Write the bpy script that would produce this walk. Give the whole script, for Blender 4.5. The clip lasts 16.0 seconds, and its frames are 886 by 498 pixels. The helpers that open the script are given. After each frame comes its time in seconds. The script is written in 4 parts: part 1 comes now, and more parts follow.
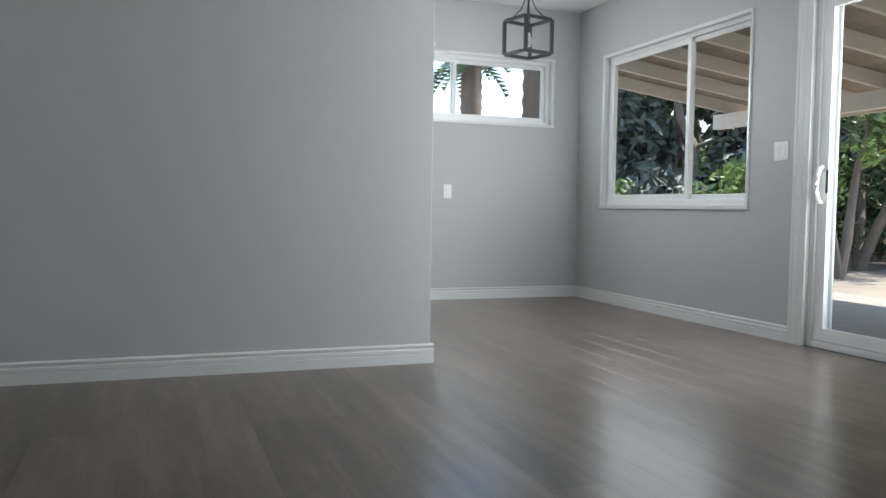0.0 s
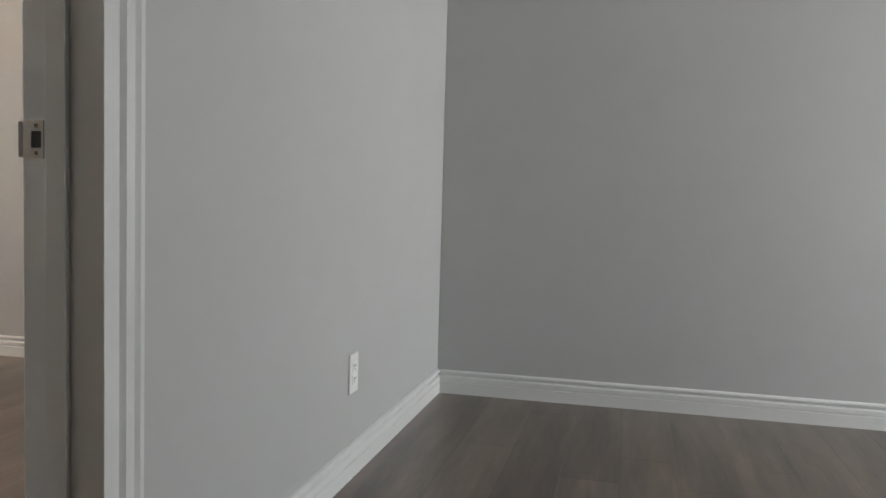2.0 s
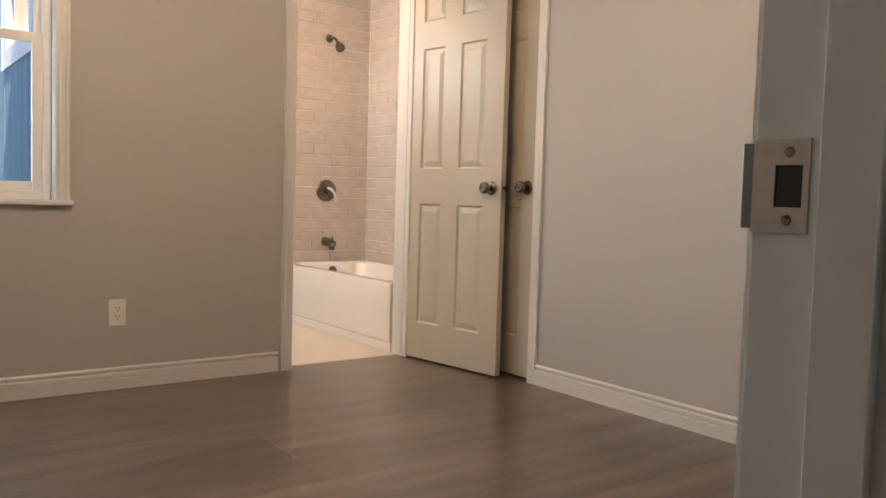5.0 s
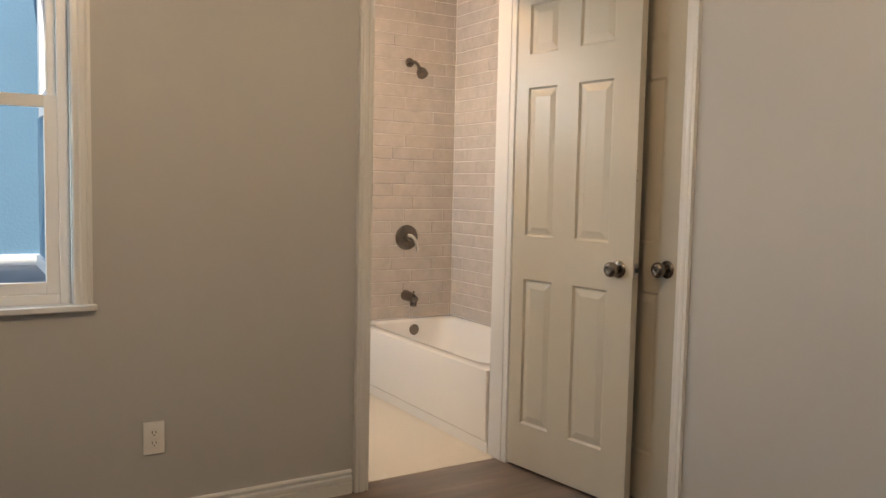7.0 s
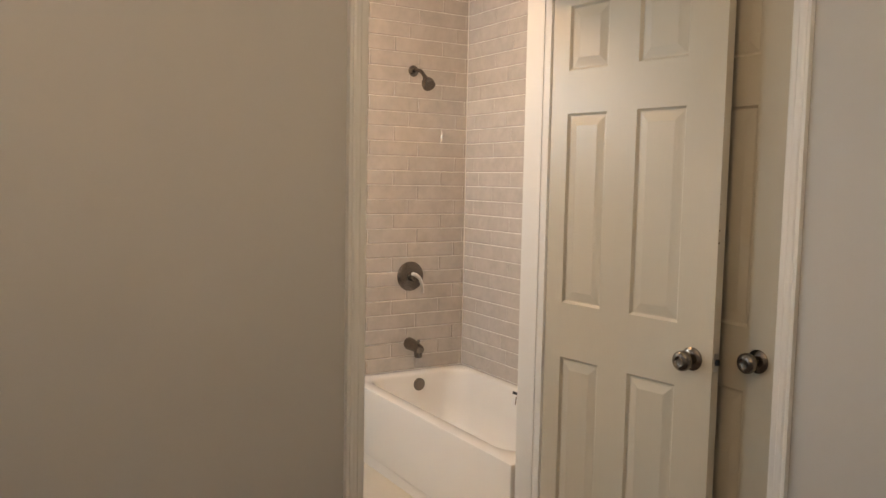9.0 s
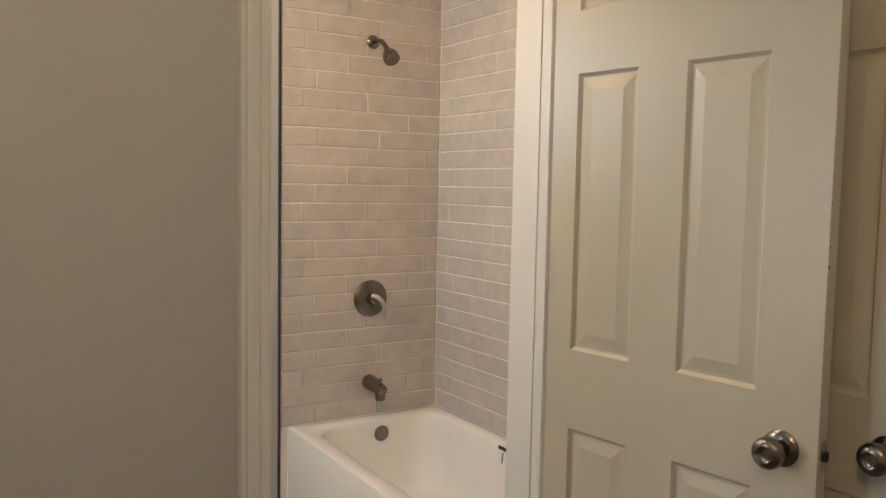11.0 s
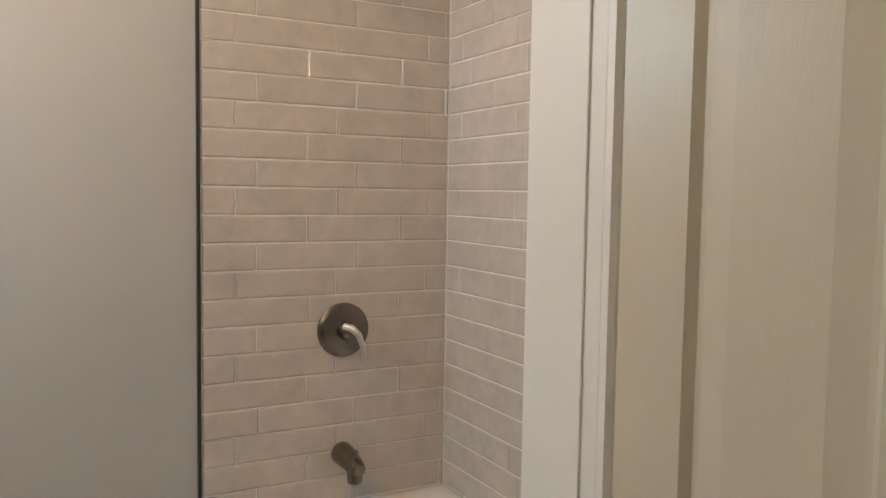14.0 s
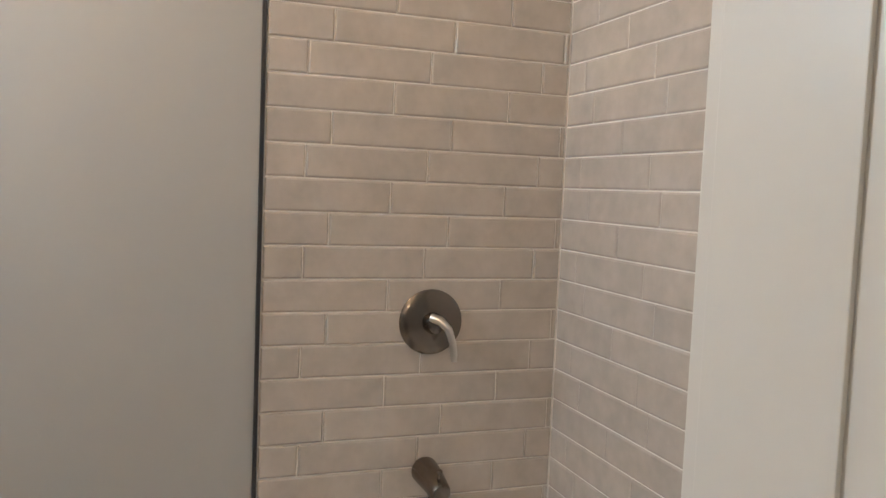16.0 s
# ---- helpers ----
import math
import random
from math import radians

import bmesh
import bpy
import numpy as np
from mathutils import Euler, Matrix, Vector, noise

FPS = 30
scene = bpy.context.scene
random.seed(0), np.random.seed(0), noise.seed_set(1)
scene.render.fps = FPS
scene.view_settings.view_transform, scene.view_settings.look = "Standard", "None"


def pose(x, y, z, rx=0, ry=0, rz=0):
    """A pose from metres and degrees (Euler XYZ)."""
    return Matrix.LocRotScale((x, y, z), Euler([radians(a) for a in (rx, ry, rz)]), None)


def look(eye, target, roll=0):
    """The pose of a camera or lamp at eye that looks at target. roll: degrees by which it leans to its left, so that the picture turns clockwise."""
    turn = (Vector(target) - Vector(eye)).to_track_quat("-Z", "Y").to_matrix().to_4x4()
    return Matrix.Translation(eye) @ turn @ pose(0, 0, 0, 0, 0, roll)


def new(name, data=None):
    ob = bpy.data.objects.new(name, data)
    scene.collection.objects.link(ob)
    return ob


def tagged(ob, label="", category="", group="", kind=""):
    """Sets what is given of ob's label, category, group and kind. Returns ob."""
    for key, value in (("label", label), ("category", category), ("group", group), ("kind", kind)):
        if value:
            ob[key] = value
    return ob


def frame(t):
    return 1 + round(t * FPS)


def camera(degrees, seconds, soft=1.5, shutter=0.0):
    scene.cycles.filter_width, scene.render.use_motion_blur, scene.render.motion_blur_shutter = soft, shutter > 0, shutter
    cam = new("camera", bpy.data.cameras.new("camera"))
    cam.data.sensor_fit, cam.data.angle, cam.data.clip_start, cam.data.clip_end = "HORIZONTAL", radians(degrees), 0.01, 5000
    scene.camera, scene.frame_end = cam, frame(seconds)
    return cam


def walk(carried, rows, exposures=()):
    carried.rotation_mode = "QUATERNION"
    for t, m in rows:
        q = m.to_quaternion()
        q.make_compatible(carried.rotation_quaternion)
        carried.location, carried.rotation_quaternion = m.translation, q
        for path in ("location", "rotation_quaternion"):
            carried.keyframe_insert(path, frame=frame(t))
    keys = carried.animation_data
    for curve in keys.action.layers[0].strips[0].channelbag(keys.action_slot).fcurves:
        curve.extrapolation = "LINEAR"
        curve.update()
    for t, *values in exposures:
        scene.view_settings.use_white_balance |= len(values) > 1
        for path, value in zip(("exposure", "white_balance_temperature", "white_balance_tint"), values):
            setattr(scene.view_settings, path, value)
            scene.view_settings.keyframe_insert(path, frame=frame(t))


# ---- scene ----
cam = camera(58.0, 16.0)
PATH = [
    (0, (0.277, 0.466, 0.803), (0.965, 2.342, 0.702), 0.9),
    (0.5, (0.211, 0.658, 0.834), (0.713, 2.591, 0.729), 0.8),
    (1, (0.11, 0.788, 0.857), (0.387, 2.765, 0.741), 1.0),
    (1.5, (0.107, 0.958, 0.848), (0.045, 2.953, 0.722), 0.8),
    (2, (0.086, 1.005, 0.855), (-0.373, 2.947, 0.724), 1.6),
    (2.5, (-0.043, 1.114, 0.838), (-0.794, 2.963, 0.706), 1.3),
    (3, (-0.183, 1.233, 0.86), (-1.185, 2.959, 0.727), 1.4),
    (3.5, (-0.249, 1.38, 0.855), (-1.492, 2.941, 0.715), 1.2),
    (4, (-0.295, 1.471, 0.865), (-1.813, 2.765, 0.722), 1.4),
    (4.2, (-0.329, 1.484, 0.867), (-1.895, 2.722, 0.739), 1.7),
    (6.3, (-1.056, 1.875, 1.092), (-2.694, 3.014, 0.953), 1.4),
    (6.5, (-1.145, 1.909, 1.133), (-2.819, 2.995, 0.994), 1.4),
    (7, (-1.336, 1.975, 1.287), (-3.037, 3.015, 1.136), 1.2),
    (7.5, (-1.489, 2.096, 1.363), (-3.188, 3.139, 1.205), 1.1),
    (8, (-1.659, 2.245, 1.414), (-3.356, 3.291, 1.249), 1.2),
    (8.5, (-1.858, 2.309, 1.464), (-3.56, 3.345, 1.293), 1.2),
    (9, (-2.049, 2.357, 1.505), (-3.753, 3.391, 1.333), 1.1),
    (9.5, (-2.245, 2.498, 1.497), (-3.939, 3.55, 1.339), 1.0),
    (9.7, (-2.313, 2.556, 1.512), (-4.005, 3.611, 1.354), 1.0),
    (11.8, (-3.089, 3.084, 1.447), (-4.753, 4.183, 1.296), 1.1),
    (12, (-3.17, 3.135, 1.445), (-4.825, 4.247, 1.294), 1.1),
    (12.5, (-3.366, 3.218, 1.396), (-5.01, 4.349, 1.261), 1.0),
    (13, (-3.498, 3.356, 1.4), (-5.15, 4.474, 1.264), 1.1),
    (13.5, (-3.621, 3.542, 1.396), (-5.301, 4.62, 1.262), 1.0),
    (14, (-3.717, 3.659, 1.378), (-5.474, 4.604, 1.241), 0.9),
    (14.5, (-3.856, 3.723, 1.349), (-5.667, 4.562, 1.217), 1.0),
    (15, (-3.964, 3.77, 1.342), (-5.789, 4.576, 1.202), 0.9),
    (15.5, (-4.026, 3.892, 1.284), (-5.879, 4.634, 1.149), 1.1),
    (16, (-4.103, 3.893, 1.293), (-5.982, 4.563, 1.145), 2.3),
]
walk(cam, [(t, look(eye, target, roll)) for t, eye, target, roll in PATH],
     [(0, 1.76, 6350, 6), (1.0, 1.95, 6450, 7), (2.0, 2.05, 6750, 10), (2.5, 2.02, 7000, 13), (3.2, 2.0, 7350, 17), (4.2, 2.2, 7800, 20), (6.3, 1.93, 7500, 13),
      (9.0, 1.73, 7500, 12), (12.0, 1.53, 6950, 6), (14.0, 1.5, 6700, 6), (16.0, 1.5, 6450, 6)])

# ---- world, sun and large lights ----
SUN_EL, SUN_AZ = 58.0, 100.0  # degrees above the horizon, clockwise from +y
world = bpy.data.worlds.new("sky")
scene.world = world
world.use_nodes = True
wn = world.node_tree.nodes
sky = wn.new("ShaderNodeTexSky")
sky.sky_type, sky.sun_disc = "NISHITA", False
sky.sun_elevation, sky.sun_rotation = radians(SUN_EL), radians(SUN_AZ)
world.node_tree.links.new(sky.outputs[0], wn["Background"].inputs[0])
wn["Background"].inputs[1].default_value = 0.15


def lamp(name, kind, energy, color, m, size=0.1, size_y=None, label="", parent=None):
    data = bpy.data.lights.new(name, kind)
    data.energy, data.color = energy, color
    if kind == "AREA":
        data.shape, data.size, data.size_y = "RECTANGLE", size, size_y or size
    elif kind == "POINT":
        data.shadow_soft_size = size
    ob = new(name, data)
    ob.matrix_world = m
    ob.parent = parent
    return ob


az, el = radians(SUN_AZ), radians(SUN_EL)
to_sun = Vector((math.sin(az) * math.cos(el), math.cos(az) * math.cos(el), math.sin(el)))
sun = lamp("sun", "SUN", 3.2, (1.0, 0.95, 0.87), look(to_sun * 20, (0, 0, 0)))
sun.data.angle = radians(0.55)
DAY, COOL, WARM, SOFT = (0.91, 0.955, 1.0), (0.62, 0.82, 1.0), (1.0, 0.58, 0.29), (1.0, 0.72, 0.48)
lamp("daylight_slider", "AREA", 19, DAY, look((4.0, 3.2, 1.2), (0, 6.0, 1.9)), 1.25, 1.7).data.spread = radians(140)
lamp("daylight_patio_window", "AREA", 3.2, (0.84, 0.92, 1.0), look((4.0, 5.72, 1.5), (0, 5.9, 1.6)), 1.6, 1.15)
lamp("daylight_north", "AREA", 9, DAY, look((2.17, 7.13, 1.86), (2.6, 0, 1.0)), 0.6, 0.5)
lamp("daylight_bedroom", "AREA", 4.5, COOL, look((-4.41, 1.71, 1.45), (0, 2.6, 1.1)), 0.45, 1.0)
lamp("daylight_bath", "AREA", 5.2, (0.66, 0.84, 1.0), look((-5.56, 2.475, 2.0), (-5.4, 5, 1.3)), 0.6, 0.44)


# ---- materials ----
def material(name, color, rough=0.5, metal=0.0, spread=0.06, scale=3.0, fine=60.0, bump=0.0, bump_scale=200.0, per_piece=0.0, island=False,
             coat=0.0, coat_rough=0.08, stretch=(1, 1, 1), tint=None, world_space=True, rough_spread=0.0):
    """A principled surface whose colour varies at two scales, with fine relief."""
    mat = bpy.data.materials.new(name)
    mat.use_nodes = True
    nt = mat.node_tree
    p = nt.nodes["Principled BSDF"]
    p.inputs["Roughness"].default_value, p.inputs["Metallic"].default_value = rough, metal
    p.inputs["Coat Weight"].default_value = coat
    p.inputs["Coat Roughness"].default_value = coat_rough
    geo = nt.nodes.new("ShaderNodeNewGeometry")
    tex = nt.nodes.new("ShaderNodeTexCoord")
    mapping = nt.nodes.new("ShaderNodeMapping")
    mapping.inputs["Scale"].default_value = stretch
    nt.links.new((geo.outputs["Position"] if world_space else tex.outputs["Object"]), mapping.inputs["Vector"])
    total = None
    for s, amount in ((scale, spread), (fine, spread * 0.5)):
        n = nt.nodes.new("ShaderNodeTexNoise")
        n.inputs["Scale"].default_value, n.inputs["Detail"].default_value = s, 4
        nt.links.new(mapping.outputs[0], n.inputs["Vector"])
        m = nt.nodes.new("ShaderNodeMath")
        m.operation = "MULTIPLY_ADD"
        nt.links.new(n.outputs[0], m.inputs[0])
        m.inputs[1].default_value = amount * 4
        m.inputs[2].default_value = 1 - amount * 2 if total is None else -amount * 2
        if total is not None:
            a = nt.nodes.new("ShaderNodeMath")
            a.operation = "ADD"
            nt.links.new(total, a.inputs[0])
            nt.links.new(m.outputs[0], a.inputs[1])
            total = a.outputs[0]
        else:
            total = m.outputs[0]
            large = n.outputs[0]
    if per_piece:
        if island:
            rnd = geo.outputs["Random Per Island"]
        else:
            rnd = nt.nodes.new("ShaderNodeObjectInfo").outputs["Random"]
        m = nt.nodes.new("ShaderNodeMath")
        m.operation = "MULTIPLY_ADD"
        nt.links.new(rnd, m.inputs[0])
        m.inputs[1].default_value, m.inputs[2].default_value = per_piece * 2, -per_piece
        a = nt.nodes.new("ShaderNodeMath")
        a.operation = "ADD"
        nt.links.new(total, a.inputs[0])
        nt.links.new(m.outputs[0], a.inputs[1])
        total = a.outputs[0]
    base = nt.nodes.new("ShaderNodeMix")
    base.data_type = "RGBA"
    base.inputs["A"].default_value = (*color, 1)
    base.inputs["B"].default_value = (*(tint or color), 1)
    nt.links.new(large, base.inputs["Factor"])
    mul = nt.nodes.new("ShaderNodeVectorMath")
    mul.operation = "SCALE"
    nt.links.new(base.outputs["Result"], mul.inputs[0])
    nt.links.new(total, mul.inputs["Scale"])
    nt.links.new(mul.outputs[0], p.inputs["Base Color"])
    if rough_spread:
        m = nt.nodes.new("ShaderNodeMath")
        m.operation = "MULTIPLY_ADD"
        nt.links.new(large, m.inputs[0])
        m.inputs[1].default_value, m.inputs[2].default_value = rough_spread * 2, rough - rough_spread
        nt.links.new(m.outputs[0], p.inputs["Roughness"])
    if bump:
        n = nt.nodes.new("ShaderNodeTexNoise")
        n.inputs["Scale"].default_value, n.inputs["Detail"].default_value = bump_scale, 3
        nt.links.new(mapping.outputs[0], n.inputs["Vector"])
        b = nt.nodes.new("ShaderNodeBump")
        b.inputs["Strength"].default_value, b.inputs["Distance"].default_value = bump, 0.004
        nt.links.new(n.outputs[0], b.inputs["Height"])
        nt.links.new(b.outputs[0], p.inputs["Normal"])
    return mat


M_WALL = material("grey_wall_paint", (0.46, 0.46, 0.455), 0.55, spread=0.012, scale=1.3, fine=9, bump=0.05, bump_scale=70)
M_CEIL = material("white_ceiling_paint", (0.78, 0.78, 0.77), 0.8, spread=0.02, bump=0.4, bump_scale=60)
M_TRIM = material("white_gloss_trim", (0.68, 0.68, 0.67), 0.32, spread=0.015, fine=30, bump=0.08, bump_scale=40)
M_DOOR = material("cream_door_paint", (0.51, 0.475, 0.40), 0.36, spread=0.015, fine=40, bump=0.12, bump_scale=70, stretch=(3, 3, 0.4))
M_PLANK = material("grey_brown_laminate", (0.060, 0.042, 0.033), 0.3, spread=0.29, scale=1.7, fine=9, bump=0.05, bump_scale=20, per_piece=0.2, coat=0.3, coat_rough=0.2,
                   stretch=(7, 0.8, 1), tint=(0.20, 0.148, 0.12), rough_spread=0.05)
M_SUBFLOOR = material("dark_underlay", (0.03, 0.026, 0.024), 0.8)
M_BATHFLOOR = material("cream_floor_tile", (0.66, 0.60, 0.51), 0.4, spread=0.04, scale=5, fine=30, tint=(0.60, 0.54, 0.45))
M_TILE = material("greige_glazed_tile", (0.56, 0.515, 0.47), 0.16, spread=0.12, scale=11, fine=30, bump=0.22, bump_scale=16, per_piece=0.02,
                  coat=0.5, tint=(0.50, 0.45, 0.415))
M_GROUT = material("pale_grout", (0.80, 0.77, 0.74), 0.85, spread=0.05, fine=120, bump=0.3)
M_TUB = material("white_enamel", (0.82, 0.80, 0.77), 0.14, spread=0.008, coat=0.4)
M_NICKEL = material("brushed_nickel", (0.22, 0.19, 0.165), 0.25, 1.0, spread=0.08, fine=150, rough_spread=0.06)
M_STEEL = material("satin_steel", (0.72, 0.70, 0.67), 0.3, 1.0, spread=0.06, fine=120)
M_PLATE = material("dull_nickel_plate", (0.42, 0.39, 0.36), 0.35, 1.0, spread=0.1, fine=120)
M_DARK = material("black_metal", (0.010, 0.010, 0.011), 0.45, spread=0.1)
M_BLACKTRIM = material("dark_edge_trim", (0.03, 0.03, 0.035), 0.5, spread=0.1)
M_PLASTIC = material("white_plastic", (0.80, 0.79, 0.77), 0.35, spread=0.01)
M_VINYL = material("white_vinyl", (0.80, 0.80, 0.79), 0.38, spread=0.012)
M_SIDING = material("pale_blue_siding", (0.15, 0.27, 0.37), 0.7, spread=0.05, bump=0.2, stretch=(6, 6, 0.6))
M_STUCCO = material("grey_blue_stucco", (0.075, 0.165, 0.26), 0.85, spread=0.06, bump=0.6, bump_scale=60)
M_EXTTRIM = material("white_exterior_trim", (0.78, 0.79, 0.80), 0.55, spread=0.03)
M_BEAM = material("painted_beam", (0.66, 0.62, 0.55), 0.6, spread=0.06, bump=0.2, stretch=(1, 4, 4))
M_DECKING = material("weathered_roof_boards", (0.30, 0.25, 0.20), 0.75, spread=0.14, stretch=(1, 6, 1), per_piece=0.12)
M_GROUND = material("dry_dusty_ground", (0.20, 0.16, 0.125), 0.95, spread=0.2, scale=1.2, fine=14, bump=0.6, bump_scale=20, tint=(0.26, 0.21, 0.165))
M_PATIO = material("pale_concrete", (0.26, 0.235, 0.21), 0.85, spread=0.08, bump=0.3, bump_scale=60)
M_BARK = material("grey_bark", (0.17, 0.13, 0.10), 0.9, spread=0.2, fine=25, bump=0.8, bump_scale=30, stretch=(1, 1, 0.3))
M_LEAF = material("green_leaves", (0.08, 0.115, 0.05), 0.55, spread=0.2, scale=2.0, fine=8, per_piece=0.45, island=True, tint=(0.10, 0.13, 0.05))
M_LEAF_GREY = material("grey_green_leaves", (0.11, 0.12, 0.10), 0.6, spread=0.2, scale=2.0, fine=8, per_piece=0.4, island=True, tint=(0.12, 0.14, 0.11))
M_LEAF_LIME = material("lime_green_leaves", (0.12, 0.19, 0.03), 0.5, spread=0.2, scale=2.0, fine=8, per_piece=0.35, island=True, tint=(0.17, 0.23, 0.05))
M_GREYROOF = material("grey_roofing", (0.25, 0.25, 0.26), 0.9, spread=0.1)

M_GLASS = bpy.data.materials.new("window_glass")
M_GLASS.use_nodes = True
g = M_GLASS.node_tree.nodes["Principled BSDF"]
g.inputs["Transmission Weight"].default_value, g.inputs["Roughness"].default_value, g.inputs["IOR"].default_value = 1.0, 0.0, 1.03
g.inputs["Base Color"].default_value = (0.97, 0.985, 0.98, 1)
M_BULB = bpy.data.materials.new("lit_bulb")
M_BULB.use_nodes = True
g = M_BULB.node_tree.nodes["Principled BSDF"]
g.inputs["Emission Color"].default_value, g.inputs["Emission Strength"].default_value = (1.0, 0.74, 0.47, 1), 40.0
M_CLEAR = bpy.data.materials.new("clear_bulb_glass")
M_CLEAR.use_nodes = True
g = M_CLEAR.node_tree.nodes["Principled BSDF"]
g.inputs["Transmission Weight"].default_value, g.inputs["Roughness"].default_value, g.inputs["IOR"].default_value = 0.9, 0.05, 1.2
g.inputs["Base Color"].default_value = (0.9, 0.88, 0.84, 1)


# ---- mesh helpers ----
def box(bm, x0, x1, y0, y1, z0, z1, bevel=0.0, m=None):
    made = bmesh.ops.create_cube(bm, size=1.0)
    for v in made["verts"]:
        v.co = Vector((x0 + (v.co.x + 0.5) * (x1 - x0), y0 + (v.co.y + 0.5) * (y1 - y0), z0 + (v.co.z + 0.5) * (z1 - z0)))
    if bevel:
        edges = {e for v in made["verts"] for e in v.link_edges}
        out = bmesh.ops.bevel(bm, geom=list(edges), offset=bevel, segments=2, affect="EDGES", profile=0.6)
        verts = {v for f in out["faces"] for v in f.verts}
    else:
        verts = set(made["verts"])
    if m is not None:
        bmesh.ops.transform(bm, matrix=m, verts=list(verts))
    return bm


def boxes(*rows, bevel=0.0):
    bm = bmesh.new()
    for r in rows:
        box(bm, *r, bevel=bevel)
    return bm


def lathe(profile, m=None, steps=28, bm=None):
    """Turns a profile of (radius, height) round the z axis."""
    bm = bm or bmesh.new()
    rings = []
    for r, z in profile:
        ring = []
        for i in range(steps):
            a = 2 * math.pi * i / steps
            p = Vector((r * math.cos(a), r * math.sin(a), z))
            ring.append(bm.verts.new(m @ p if m else p))
        rings.append(ring)
    for a, b in zip(rings, rings[1:]):
        for i in range(steps):
            bm.faces.new((a[i], a[(i + 1) % steps], b[(i + 1) % steps], b[i]))
    bm.faces.new(rings[0][::-1])
    bm.faces.new(rings[-1])
    return bm


def tube(points, radii, steps=14, bm=None):
    """A round bar along points, with a radius at each."""
    bm = bm or bmesh.new()
    pts = [Vector(p) for p in points]
    rings = []
    for i, p in enumerate(pts):
        d = (pts[min(i + 1, len(pts) - 1)] - pts[max(i - 1, 0)]).normalized()
        q = d.to_track_quat("Z", "Y")
        rings.append([bm.verts.new(p + q @ Vector((radii[i] * math.cos(2 * math.pi * k / steps), radii[i] * math.sin(2 * math.pi * k / steps), 0))) for k in range(steps)])
    for a, b in zip(rings, rings[1:]):
        for k in range(steps):
            bm.faces.new((a[k], a[(k + 1) % steps], b[(k + 1) % steps], b[k]))
    bm.faces.new(rings[0][::-1])
    bm.faces.new(rings[-1])
    return bm


def part(name, bm, mat, parent=None, label="", smooth=False):
    bmesh.ops.recalc_face_normals(bm, faces=bm.faces)
    me = bpy.data.meshes.new(name)
    bm.to_mesh(me)
    bm.free()
    me.materials.append(mat)
    if smooth:
        for p in me.polygons:
            p.use_smooth = True
        me.set_sharp_from_angle(angle=radians(40))
    ob = new(name, me)
    ob.parent = parent
    if label:
        ob["label"] = label
    return ob


def empty(name, at, label, category, group="", kind=""):
    ob = new(name)
    ob.empty_display_size = 0.05
    ob.location = at
    bpy.context.view_layer.update()
    return tagged(ob, label, category, group, kind)


def at(parent, ob):
    """Keeps ob where its mesh says, under a parent that stands elsewhere."""
    ob.parent = parent
    ob.matrix_parent_inverse = Matrix.Translation(-Vector(parent.location))
    return ob


def structure(name, bm, mat, label, category="wall"):
    return tagged(part(name, bm, mat), label, category, kind="structure")


def thing(name, at_point, label, category, parts, group=""):
    """An Empty with its parts, each (name, bmesh, material[, label[, smooth]])."""
    root = empty(name, at_point, label, category, group)
    for p in parts:
        ob = part(p[0], p[1], p[2], None, p[3] if len(p) > 3 else "", p[4] if len(p) > 4 else False)
        at(root, ob)
    return root


# ---- the plan ----
XW, XWB = -0.72, -0.83          # living room's west wall: its two faces
YP = 4.37                       # partition's south face
XP = 1.645                      # partition's free end
XE, YN = 4.03, 7.08             # east and north walls
XB, XBB = -4.335, -4.46         # wall between bedroom and bathroom
YB = 4.36                       # bedroom's north wall
XT, YT = -6.03, 4.92            # tiled walls of the tub's alcove
HL, HB = 2.63, 2.66              # ceilings
DOOR_H = 2.2


def wall_x(x0, x1, y0, y1, h, openings=()):
    """A wall from y0 to y1 between the faces x0 and x1, with openings (ya, yb, za, zb)."""
    bm = bmesh.new()
    y = y0
    for a, b, za, zb in sorted(openings):
        box(bm, x0, x1, y, a, 0, h)
        if za > 0:
            box(bm, x0, x1, a, b, 0, za)
        box(bm, x0, x1, a, b, zb, h)
        y = b
    box(bm, x0, x1, y, y1, 0, h)
    return bm


def wall_y(y0, y1, x0, x1, h, openings=()):
    bm = wall_x(y0, y1, x0, x1, h, openings)
    for v in bm.verts:
        v.co = Vector((v.co.y, v.co.x, v.co.z))
    return bm


BW = (4.80, 6.645, 0.83, 2.155)       # big window in the east wall: y, y, z, z
SL = (2.42, 4.27, 0.0, 2.14)          # sliding door
NW = (1.85, 3.75, 1.57, 2.17)         # high window in the north wall: x, x, z, z
WW = (1.44, 2.315, 0.86, 2.10)        # bedroom window: y, y, z, z
BD = (3.435, 4.185, 0.0, DOOR_H + 0.02)  # bathroom doorway with its jambs
LD = (1.26, 2.08, 0.0, DOOR_H + 0.02)  # doorway between living room and bedroom
CD = (-4.25, -3.48, 0.0, DOOR_H + 0.02)  # closet doorway, x
SW = (-5.93, -5.2, 1.72, 2.28)         # bathroom window in its south wall, x

